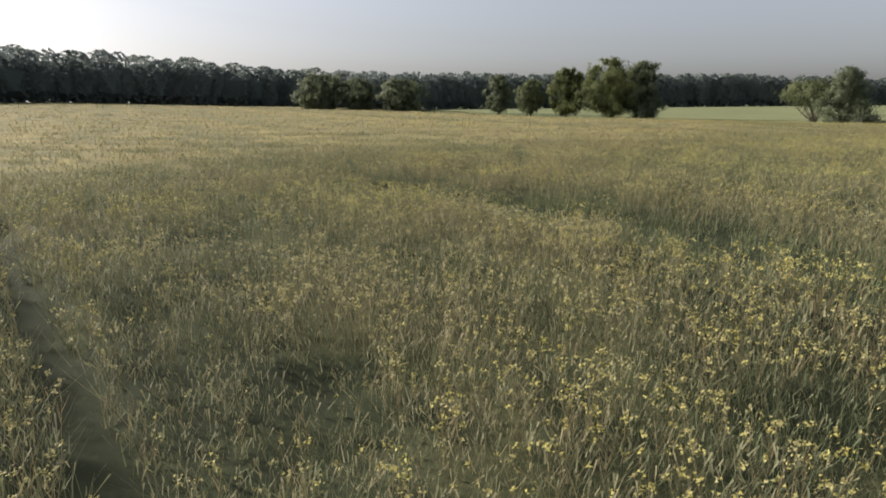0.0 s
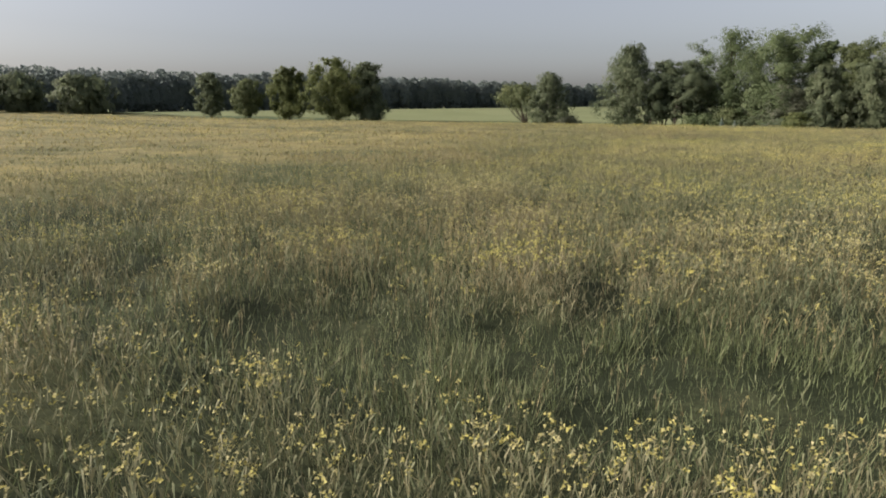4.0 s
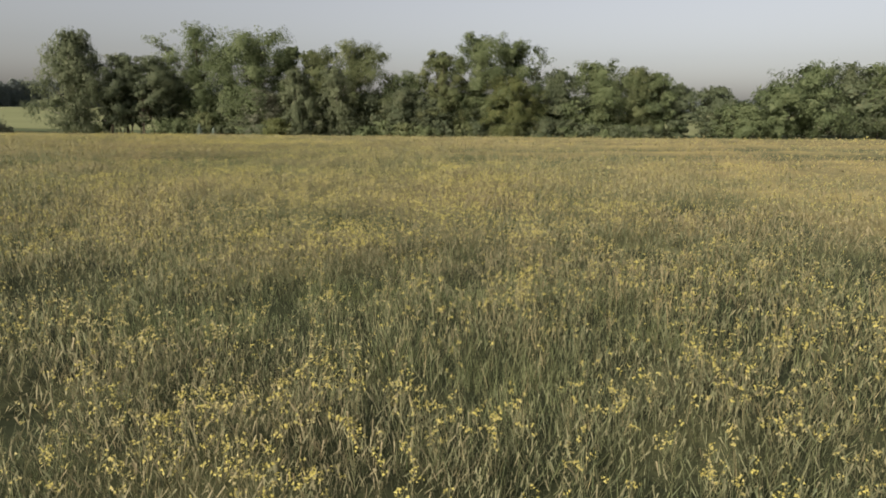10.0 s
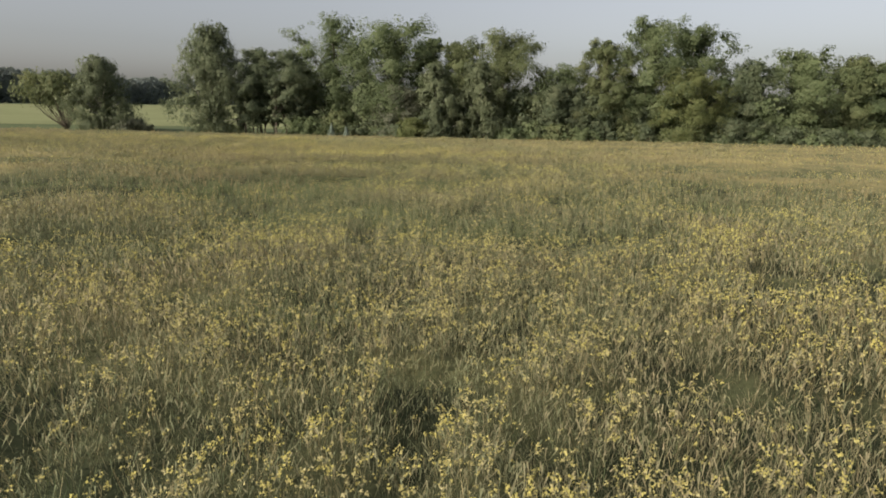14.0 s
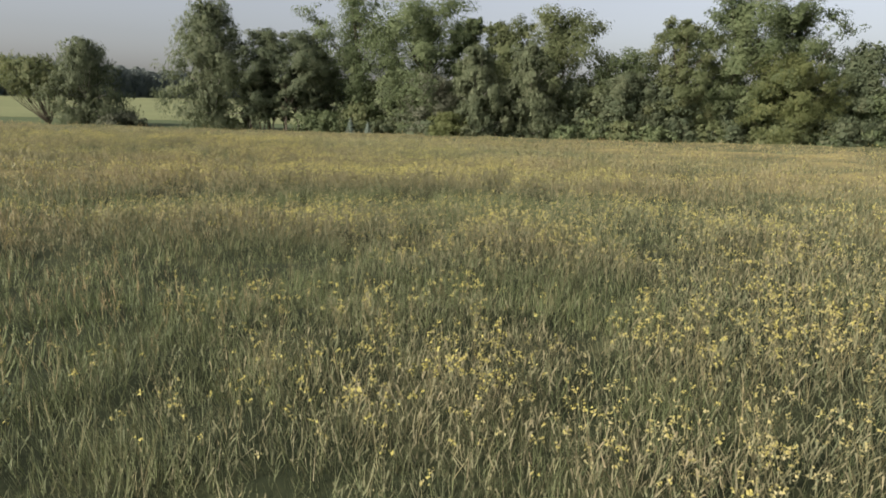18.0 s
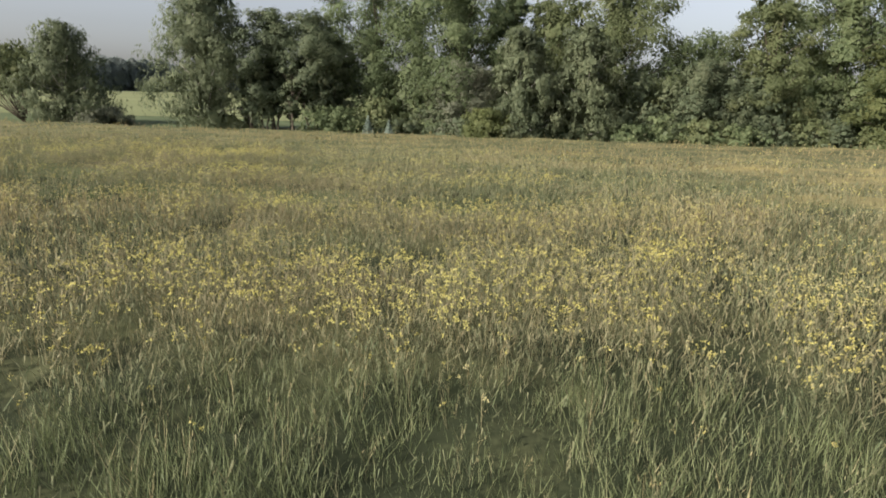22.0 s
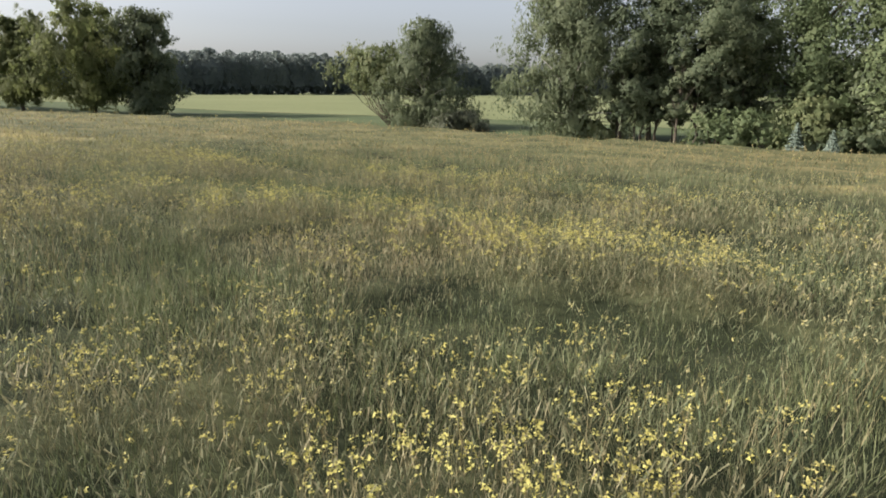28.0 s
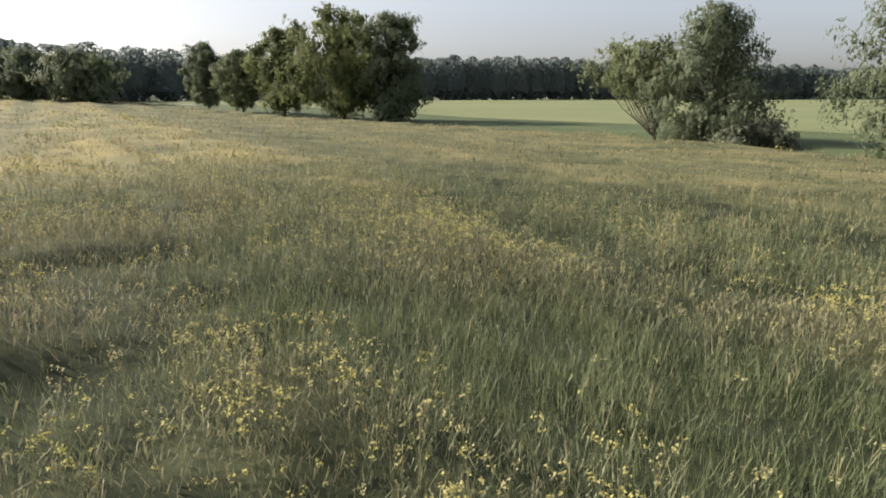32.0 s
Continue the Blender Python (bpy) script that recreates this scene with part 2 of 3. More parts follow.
    f = np.stack([i[:-1, :-1], i[:-1, 1:], i[1:, 1:], i[1:, :-1]], -1).reshape(-1, 4)
    if keep is not None:
        c = v[f].mean(1)
        f = f[keep(c[:, 0], c[:, 1])]
    me = mesh_of(name, v, f, material, None if tone is None else tone(v[:, 0], v[:, 1]))
    me.polygons.foreach_set("use_smooth", np.ones(len(f), dtype=bool))
    return me


def graded(lo, hi, a, b, step, n):
    g = np.geomspace(1, 1 + hi - b, n)[1:] - 1 + b
    h = a - (np.geomspace(1, 1 + a - lo, n)[1:] - 1)
    return np.r_[h[::-1], np.arange(a, b + 0.01, step), g]


GX, GY = graded(-2400, 2400, -260, 160, 4, 26), graded(-2400, 2400, -60, 230, 3, 26)
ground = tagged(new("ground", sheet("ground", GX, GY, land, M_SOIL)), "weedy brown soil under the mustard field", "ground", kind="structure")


def strip(name, xs, ds, lift, material):
    """A sheet that follows the field's edge, from one distance beyond it to another."""
    gx, gd = np.meshgrid(xs, ds)
    gy = np.interp(gx, EX, EY) + gd / 0.95
    v = np.stack([gx, gy, land(gx, gy) + lift], -1).reshape(-1, 3)
    i = np.arange(gx.size).reshape(gx.shape)
    me = mesh_of(name, v, np.stack([i[:-1, :-1], i[:-1, 1:], i[1:, 1:], i[1:, :-1]], -1).reshape(-1, 4), material)
    me.polygons.foreach_set("use_smooth", np.ones(len(me.polygons), dtype=bool))
    return me


SX = np.r_[np.linspace(-1500, -270, 20), np.arange(-262, 160, 4), np.linspace(170, 1500, 20)]
tagged(new("cereal_field", strip("cereal_field", SX, np.r_[30, 36, np.geomspace(42, 1200, 30)], 0.12, M_CEREAL)), "pale green young cereal crop behind the tree line", "crop field", kind="structure")
tagged(new("field_margin", strip("field_margin", SX, np.r_[np.arange(-2, 30, 2), 30.5], 0.06, M_MARGIN)), "rough dark green grass strip under the hedge trees", "verge", kind="structure")

# a pale sandy bank of the farm track where the field ends in the west
M_SAND = earthy("pale_sand", [(0.3, (0.3, 0.27, 0.21)), (0.7, (0.45, 0.41, 0.33))], 0.4, 3)
tp = np.array([(-262, 19), (-240, 31), (-215, 47), (-200, 55.5), (-186, 63)], float)
tside = np.array([(1.1, -1.9)])
tv = np.concatenate([np.c_[tp - tside, land(*(tp - tside).T) + 1.15], np.c_[tp + tside, land(*(tp + tside).T) + 0.95]])
tq = np.array([(k, k + 1, k + 6, k + 5) for k in range(4)])
tagged(new("farm_track", mesh_of("farm_track", tv, tq, M_SAND)), "pale sandy farm track along the field's western end", "track", kind="structure")

# ---- trees ----


def part(name, me, parent, label=""):
    ob = new(name, me)
    ob.parent = parent
    return tagged(ob, label) if label else ob


def tubes(name, lines, material, sides=5):
    """Tapered limbs: each line is a list of (point, radius)."""
    vs, fs, base = [], [], 0
    ang = np.arange(sides) * 2 * np.pi / sides
    for line in lines:
        pts = np.array([p for p, _ in line], float)
        rad = np.array([r for _, r in line])
        way = np.gradient(pts, axis=0)
        way /= np.linalg.norm(way, axis=1, keepdims=True) + 1e-9
        side = np.cross(way, (0.31, 0.95, 0.05))
        side /= np.linalg.norm(side, axis=1, keepdims=True) + 1e-9
        up = np.cross(side, way)
        ring = pts[:, None] + rad[:, None, None] * (np.cos(ang)[None, :, None] * side[:, None] + np.sin(ang)[None, :, None] * up[:, None])
        vs.append(ring.reshape(-1, 3))
        i = base + np.arange(len(pts) * sides).reshape(len(pts), sides)
        j = np.roll(i, -1, 1)
        fs.append(np.stack([i[:-1], j[:-1], j[1:], i[1:]], -1).reshape(-1, 4))
        base += len(pts) * sides
    me = mesh_of(name, np.concatenate(vs), np.concatenate(fs), material)
    me.polygons.foreach_set("use_smooth", np.ones(len(me.polygons), dtype=bool))
    return me


def leaves(rng, centre, normal, size, long_way=None, stretch=1.0):
    """One small triangle a leaf spray, facing roughly along its normal."""
    n = len(centre)
    nrm = normal + rng.normal(0, 0.55, (n, 3))
    nrm /= np.linalg.norm(nrm, axis=1, keepdims=True) + 1e-9
    a = rng.normal(0, 1, (n, 3)) if long_way is None else long_way + rng.normal(0, 0.25, (n, 3))
    a -= (a * nrm).sum(1, keepdims=True) * nrm
    a /= np.linalg.norm(a, axis=1, keepdims=True) + 1e-9
    b = np.cross(nrm, a)
    s = (size * rng.uniform(0.6, 1.3, n))[:, None]
    tri = np.stack([centre + a * s * stretch, centre - a * s * 0.5 * stretch + b * s * 0.75, centre - a * s * 0.5 * stretch - b * s * 0.75], 1)
    return tri.reshape(-1, 3), np.arange(3 * n).reshape(n, 3)


# outline of each kind of crown: share of the half width at heights from crown base to top
PROFILE = {
    "oak": ([0, 0.12, 0.35, 0.6, 0.8, 0.93, 1], [0.45, 0.8, 1.0, 0.95, 0.75, 0.45, 0.12]),
    "tall": ([0, 0.15, 0.4, 0.6, 0.8, 0.93, 1], [0.6, 0.75, 0.85, 1.0, 0.9, 0.6, 0.15]),
    "birch": ([0, 0.1, 0.3, 0.55, 0.8, 0.93, 1], [0.85, 1.0, 0.95, 0.85, 0.64, 0.42, 0.12]),
    "round": ([0, 0.1, 0.3, 0.55, 0.8, 0.93, 1], [0.6, 0.8, 1.0, 0.97, 0.78, 0.5, 0.15]),
    "shrub": ([0, 0.2, 0.5, 0.8, 1], [0.9, 1.0, 0.9, 0.65, 0.2]),
    "willow": ([0, 0.2, 0.5, 0.75, 0.92, 1], [0.55, 0.85, 1.0, 0.85, 0.5, 0.15]),
}
tree_count = 0


def tree(name, label, x, y, top, width, kind, material, leaf=9000, clear=0.12, size=0.3, lean=(0.0, 0.0), bark=None, lobes=16, gap=0.0, category="tree", group="hedge trees", splay=False):
    """A tree at (x, y) whose crown reaches the height top: trunk with forking limbs that carry lobes, each a heap of leaf clumps."""
    global tree_count
    tree_count += 1
    rng = np.random.default_rng(1000 + tree_count)
    lobes = int(lobes * 1.6)
    z0 = float(land(x, y)) - 0.05
    h = top - z0
    root = tagged(new(name), label, category, group)
    root.location = (x, y, z0)
    zb = h * clear
    ph, pr = PROFILE[kind]
    # lobes climb round the trunk within the outline
    t = (np.arange(lobes) + rng.uniform(0.1, 0.9, lobes)) / lobes
    ang = np.arange(lobes) * 2.4 + rng.uniform(-0.5, 0.5, lobes) + tree_count
    lr = width * rng.uniform(0.13, 0.24, lobes) * np.interp(t, [0, 0.7, 1], [1.0, 1.0, 0.75])
    lr = np.minimum(lr, 0.3 * (h - zb))
    reach = np.maximum(np.interp(t, ph, pr) * width / 2 * rng.uniform(0.75, 1.2, lobes) - lr * 0.6, 0.04 * width)
    reach[-1] *= 0.4
    lz = np.clip(zb + (h - zb) * t, zb + lr * 0.7, h - lr * 0.9)
    lz[-1] = h - lr[-1] * 0.95
    LC = np.stack([reach * np.cos(ang), reach * np.sin(ang), lz], 1)
    core = np.stack([0 * t, 0 * t, np.minimum(lz, h - 0.3 * width)], 1)
    LC, lr = np.concatenate([LC, core[:: 2]]), np.concatenate([lr, lr[:: 2] * 1.1])
    # clumps on the skin of each lobe
    per = 10
    own = np.repeat(np.arange(len(LC)), per)
    d = rng.normal(0, 1, (len(own), 3))
    d /= np.linalg.norm(d, axis=1, keepdims=True)
    C = LC[own] + d * (lr[own] * rng.uniform(0.3, 1.25, len(own)))[:, None] * np.array([1, 1, 0.9])
    cr = lr[own] * rng.uniform(0.28, 0.58, len(own))
    span = np.percentile(np.hypot(C[:, 0], C[:, 1]) + cr, 68)
    C[:, :2] *= 0.5 * width / span
    LC[:, :2] *= 0.5 * width / span
    C[:, 2] = np.clip(C[:, 2], zb * 0.8 + cr * 0.5, h - cr * 0.6)
    C[:, :2] += np.outer(C[:, 2] / h, lean)
    LC[:, :2] += np.outer(LC[:, 2] / h, lean)
    clumps = len(C)
    # trunk and limbs
    stem_top = 0.8 * h
    r0 = 0.017 * h * (0.7 if kind == "birch" else 1.0)
    wob = rng.normal(0, 0.012 * h, (7, 2))
    wob[0] = 0
    sp = [((wob[k, 0] + lean[0] * k / 6 * 0.8, wob[k, 1] + lean[1] * k / 6 * 0.8, stem_top * k / 6), max(r0 * (1.25 if k == 0 else 1 - 0.8 * k / 6), 0.03)) for k in range(7)]
    lines = [sp]
    axis = np.array([p for p, _ in sp])
    ends = [(c, 0.42) for c in LC] + [(c, 0.22) for c in C[rng.permutation(clumps)[: (5 if kind == "shrub" else 14)]]]
    for c, stout in ends:
        zs = 0.03 * h if splay else np.clip(c[2] * rng.uniform(0.45, 0.75), 0.04 * h, stem_top * 0.95)
        s = np.array([np.interp(zs, axis[:, 2], axis[:, k]) for k in range(3)])
        mid = s * 0.5 + c * 0.5 + np.array([0, 0, 0.05 * h * rng.uniform(-0.6, 0.6) - (0.06 * h if splay else 0)])
        r1 = max(r0 * stout * (1 - 0.8 * zs / h), 0.03)
        lines.append([(s, r1), (s * 0.6 + mid * 0.4 + (0, 0, 0.01 * h), r1 * 0.8), (mid, r1 * 0.6), (c, 0.02)])
    stem = part("trunk", tubes("trunk", lines[:1], bark or M_BARK, 7), root)
    part("branchwork", tubes("branchwork", lines[1:], bark or M_BARK), stem)
    # leaves on the skin of each clump
    share = cr ** 2 / (cr ** 2).sum()
    which = rng.choice(clumps, leaf, p=share)
    d = rng.normal(0, 1, (leaf, 3))
    d /= np.linalg.norm(d, axis=1, keepdims=True)
    rad = cr[which] * (1 + rng.normal(0, 0.19, leaf)) * rng.uniform(0.3, 1.0, leaf) ** 0.4
    pos = C[which] + d * rad[:, None] * np.array([1.0, 1.0, 0.8])
    out = pos - LC[own[which]]
    out /= np.linalg.norm(out, axis=1, keepdims=True) + 1e-6
    axial = np.stack([pos[:, 0], pos[:, 1], 0.5 * (pos[:, 2] - 0.55 * h)], 1)
    axial /= np.linalg.norm(axial, axis=1, keepdims=True) + 1e-6
    d = d + 0.7 * out + 0.9 * axial
    long_way, stretch = None, 1.0
    if kind in ("birch", "willow", "round"):
        # leaves hang in strands from the clumps' skin
        each = 6
        first = (np.arange(leaf) // each) * each
        pos, d, which = pos[first], d[first], which[first]
        hang = np.repeat(rng.exponential(0.45 if kind == "willow" else 0.75, leaf // each + 1), each)[:leaf] * np.maximum(cr[which], 0.6)
        pos = pos + rng.normal(0, 0.85 * size, (leaf, 3))
        pos[:, 2] = np.maximum(pos[:, 2] - hang * rng.uniform(0, 1.25, leaf), 0.25 + 0.4 * rng.random(leaf) if clear < 0.06 else zb * 0.5)
        long_way, stretch = np.tile((0.0, 0.0, 1.0), (leaf, 1)), 1.5
    pos[:, 2] = np.maximum(pos[:, 2], 0.1)
    if gap:
        keep = rng.random(leaf) > gap * (np.sin(own[which] * 2.1 + tree_count) > 0.2)
        pos, d, which = pos[keep], d[keep], which[keep]
        long_way = None if long_way is None else long_way[keep]
    # broader sprays inside, which close the crown
    inner = len(pos) // (20 if kind == "birch" else 10)
    lob = rng.integers(0, len(LC), inner)
    deep = LC[lob] + rng.normal(0, 0.3, (inner, 3)) * lr[lob][:, None]
    deep[:, 2] = np.clip(deep[:, 2], max(zb, 0.3), h * 0.97)
    pos, which = np.concatenate([pos, deep]), np.concatenate([which, rng.integers(0, clumps, inner)])
    d = np.concatenate([d, np.stack([deep[:, 0], deep[:, 1], 0.4 * (deep[:, 2] - 0.5 * h)], 1) / (0.3 * width)])
    big = np.r_[np.full(len(pos) - inner, size), np.full(inner, size * 2.0)]
    long_way = None if long_way is None else np.tile((0.0, 0.0, 1.0), (len(pos), 1))
    v, f = leaves(rng, pos, d + (0, 0, 0.25), big, long_way, stretch)
    tone = np.clip(0.42 + rng.normal(0, 0.1, len(LC))[own[which]] + rng.normal(0, 0.09, clumps)[which] + rng.normal(0, 0.12, len(pos)), 0, 1)
    bend = bent(v, d + (0, 0, 0.6), 0.72)
    part("crown", mesh_of("crown", v, f, material, np.repeat(tone, 3), bend), root)
    return root


def spruce(x, y, h, label):
    """A small young spruce: stem and tiers of drooping needle sprays."""
    global tree_count
    tree_count += 1
    rng = np.random.default_rng(1000 + tree_count)
    root = tagged(new("spruce_tree"), label, "tree", "hedge trees")
    root.location = (x, y, float(land(x, y)))
    part("trunk", tubes("trunk", [[((0, 0, 0), 0.05), ((0.01, 0, h * 0.5), 0.03), ((0, 0.01, h), 0.008)]], M_BARK), root)
    n = 1500
    t = rng.uniform(0, 1, n) ** 1.4
    ang = (rng.integers(0, 9, n) * 0.7 + np.floor(t * 9) * 0.5 + rng.normal(0, 0.15, n))
    r = (1 - t) * 0.4 * h * rng.uniform(0.1, 1, n) ** 0.6
    pos = np.stack([r * np.cos(ang), r * np.sin(ang), np.clip(np.floor(t * 9) / 9 * h + 0.12 * h - 0.25 * r + rng.normal(0, 0.03, n), 0.05, h)], 1)
    v, f = leaves(rng, pos, np.stack([np.cos(ang), np.sin(ang), 1 + 0 * t], 1), np.full(n, 0.1), np.stack([np.cos(ang), np.sin(ang), -0.3 + 0 * t], 1), 1.5)
    part("crown", mesh_of("crown", v, f, M_SPRUCE, np.repeat(rng.uniform(0.2, 0.9, n), 3)), root)
    return root


MID = 10000
spruce(-46.4, 118.8, 2.4, "small pale blue-green spruce at the hedge's foot")
spruce(-44.0, 119.6, 1.9, "young pale spruce beside a larger one")
# the hedge on the field's edge, from west to east
tree("birch_tree", "tall drooping grey-green birch at the hedge's end", -67.8, 117.5, 18.1, 11.0, "birch", M_BIRCH, 46800, 0.03, 0.131, bark=M_BIRCHBARK, lobes=22)
tree("oak_tree", "dark brownish tree beside the tall birch", -61.0, 121.2, 14.4, 8.5, "oak", M_DARK, 30420, 0.24, 0.134)
tree("oak_tree", "dark reddish tree with thin trunks below", -56.0, 123.2, 14.0, 8.5, "oak", M_DARK, 30420, 0.26, 0.134)
tree("oak_tree", "tall open oak with a dark forked trunk", -50.0, 129.2, 20.7, 12.5, "tall", M_OAK, 28730, 0.2, 0.148, gap=0.3)
tree("oak_tree", "dark brown leafy tree under the oak", -54.0, 125.5, 11.0, 5.5, "oak", M_DARK, 20280, 0.1, 0.134)
tree("oak_tree", "broad dark green oak in the hedge", -39.0, 132.0, 20.4, 18.0, "oak", M_OAK, 44200, 0.15, 0.162)
tree("oak_tree", "slim green tree between two oaks", -32.7, 136.4, 17.4, 7.0, "tall", M_OAK, 23660, 0.1, 0.202)
tree("oak_tree", "olive-green tree behind the birches", -27.0, 133.6, 16.9, 10.0, "oak", M_RUSSET, 25350, 0.1, 0.162)
tree("oak_tree", "high round olive-green tree in the hedge", -19.0, 135.0, 18.8, 14.0, "oak", M_RUSSET, 33800, 0.08, 0.162)
tree("birch_tree", "slender grey-green weeping birch before the oaks", -28.8, 123.0, 11.8, 6.5, "birch", M_BIRCH, 26000, 0.02, 0.135, bark=M_BIRCHBARK)
tree("birch_tree", "weeping birch with a pale top", -21.8, 126.0, 12.6, 7.3, "birch", M_BIRCH, 26000, 0.02, 0.135, bark=M_BIRCHBARK)
tree("willow_shrub", "grey leafy willow shrub in the hedge", -35.8, 124.3, 8.2, 7.0, "shrub", M_GREY, 15600, 0.02, 0.131, category="shrub")
tree("oak_tree", "low half-bare green tree in the hedge", -8.0, 139.5, 13.0, 11.0, "oak", M_OAK, 21970, 0.05, 0.162, gap=0.45)
tree("oak_tree", "small dark tree in the hedge's dip", -8.5, 132.0, 9.0, 8.5, "oak", M_DARK, 21970, 0.03, 0.141)
tree("oak_tree", "reddish-topped tree in the hedge", -0.7, 136.0, 17.1, 9.0, "tall", M_RUSSET, 32110, 0.06, 0.148)
tree("oak_tree", "tallest green oak with an open crown", 7.4, 140.5, 21.3, 15.0, "oak", M_OAK, 41600, 0.12, 0.164, gap=0.2)
tree("oak_tree", "tall green oak with a ragged edge", 16.0, 142.5, 20.0, 11.0, "tall", M_OAK, 32110, 0.12, 0.168, gap=0.3)
tree("lime_tree", "bright yellow-green tree at the field's edge", 14.2, 136.5, 12.0, 11.5, "oak", M_LIME, 32110, 0.03, 0.141)
tree("oak_tree", "dark tree beside the bright green one", 24.5, 141.9, 14.2, 10.5, "oak", M_DARK, 20800, 0.04, 0.180)
tree("oak_tree", "broad dark green tree of the hedge", 34.6, 146.5, 16.6, 15.0, "oak", M_OAK, 28600, 0.04, 0.189)
tree("oak_tree", "reddish green tree of the hedge", 44.8, 149.5, 15.3, 11.0, "oak", M_RUSSET, 22100, 0.04, 0.189)
tree("oak_tree", "rounded green tree of the hedge", 49.5, 149.5, 14.2, 9.5, "oak", M_OAK, 20800, 0.04, 0.189)
tree("oak_tree", "dark low tree at the hedge's end", 54.8, 150.0, 11.6, 7.0, "oak", M_DARK, 14000, 0.03, 0.23)
# beyond the gap to the east
tree("oak_tree", "round tree standing far off in the gap", 93.2, 218.3, 14.8, 14.8, "oak", M_DARK, MID, 0.1, 0.35, group="far trees")
tree("thorn_shrub", "small dark bush in the hedge gap", 72.0, 171.0, 5.5, 5.1, "shrub", M_DARK, 4000, 0.02, 0.25, category="shrub")
tree("thorn_shrub", "low green bush beside the gap", 78.5, 167.1, 8.0, 12.0, "shrub", M_OAK, MID, 0.02, 0.28, category="shrub")
for gx, gy, gz, gw, gm, gl in [(89.0, 169.7, 12.9, 13, M_OAK, "green tree at the east hedge's end"), (99.7, 174.5, 19.0, 18.4, M_OAK, "big round green oak of the east hedge"),
                               (112.0, 177.7, 19.5, 18, M_DARK, "big dark tree of the east hedge"), (124.5, 180.8, 20.1, 18.7, M_OAK, "broad oak of the east hedge")]:
    tree("oak_tree", gl, gx, gy, gz, gw, "oak", gm, 14000, 0.03, 0.3)
# shrubs along the hedge's foot
tree("thorn_shrub", "light green bush at the hedge's foot", -32.1, 120.5, 2.6, 5.5, "shrub", M_LIME, 5000, 0.02, 0.17, category="shrub", group="hedge shrubs")
foot = np.random.default_rng(7)
for k in range(31):
    sx = -67.0 + 3.9 * k + foot.uniform(-1.3, 1.3)
    sy = float(np.interp(sx, EX, EY)) + foot.uniform(2.5, 6.5)
    pick = int(foot.integers(0, 4))
    if -65 < sx < -53.5:
        continue
    tree("thorn_shrub", ["dark leafy bush at the hedge's foot", "green bush at the hedge's foot", "olive bush at the hedge's foot", "dark leafy bush at the hedge's foot"][pick],
         sx, sy, foot.uniform(1.0, 3.6) * (0.55 if sx < -53 else 1.0), foot.uniform(4.5, 7.5), "shrub", [M_DARK, M_OAK, M_RUSSET, M_DARK][pick], 3200, 0.02, 0.2, category="shrub", group="hedge shrubs")
fill = np.random.default_rng(17)
for k in range(21):
    sx = -49 + 4.7 * k + fill.uniform(-1.5, 1.5)
    sy = float(np.interp(sx, EX, EY)) + fill.uniform(8, 13)
    pick = int(fill.integers(0, 4))
    tree("hazel_shrub", ["dark green hazel filling the hedge", "green hazel filling the hedge", "grey-green hazel filling the hedge", "brownish hazel filling the hedge"][pick],
         sx, sy, fill.uniform(4.5, 9.5), fill.uniform(6.5, 9.5), "shrub", [M_OAK, M_OAK, M_BIRCH, M_DARK][pick], 4300, 0.01, 0.24, category="shrub", group="hedge shrubs")
# saplings with bare stems under the dark trees
sap = np.random.default_rng(23)
for k in range(14):
    sx = -64.0 + 0.85 * k + sap.uniform(-0.4, 0.4)
    tree("young_birch", "thin pale-stemmed sapling under the dark trees", sx, float(np.interp(sx, EX, EY)) + sap.uniform(3.5, 8), sap.uniform(5, 8), 2.8, "tall", M_DARK, 1800, 0.3, 0.17, lobes=5, group="saplings")
# the pair standing alone in the field's edge
tree("willow_tree", "leaning willow with bare spreading lower limbs", -96.6, 114.5, 10.0, 10.0, "willow", M_RUSSET, 12000, 0.44, 0.14, lean=(-2.5, -1.0), gap=0.3, splay=True, group="lone pair of trees")
tree("birch_tree", "dark round weeping birch standing alone", -89.8, 115.8, 12.6, 9.2, "birch", M_BIRCH, 36000, 0.03, 0.12, bark=M_BIRCHBARK, lobes=24, group="lone pair of trees")
tree("thorn_shrub", "low grey-green bush beside the lone birch", -85.0, 116.5, 1.5, 6.0, "shrub", M_GREY, 6000, 0.02, 0.15, category="shrub", group="lone pair of trees")
# the row to the west
tree("willow_tree", "big round green willow of the western row", -147.0, 88.4, 17.9, 14.8, "willow", M_LIME, 30000, 0.12, 0.18, group="western row")
tree("willow_tree", "grey-green willow with drooping skirts", -142.0, 96.0, 16.8, 9.9, "willow", M_BIRCH, 24000, 0.12, 0.18, group="western row")
tree("thorn_shrub", "dark bush under the western willows", -139.0, 95.0, 3.2, 5.5, "shrub", M_DARK, 4000, 0.02, 0.22, category="shrub", group="western row")
tree("willow_tree", "rounded green willow of the western row", -158.8, 79.5, 15.6, 9.9, "willow", M_LIME, 24000, 0.12, 0.18, group="western row")
tree("willow_tree", "small olive willow of the western row", -170.6, 72.3, 12.4, 7.7, "willow", M_RUSSET, 15000, 0.12, 0.18, group="western row")
tree("willow_tree", "narrow grey-green willow ending the row", -182.1, 65.4, 14.3, 7.7, "willow", M_BIRCH, 15000, 0.12, 0.18, group="western row")
tree("willow_tree", "broad grey willow before the western wood", -229.4, 8.4, 16.0, 15.2, "willow", M_BIRCH, MID, 0.03, 0.4, group="western row")
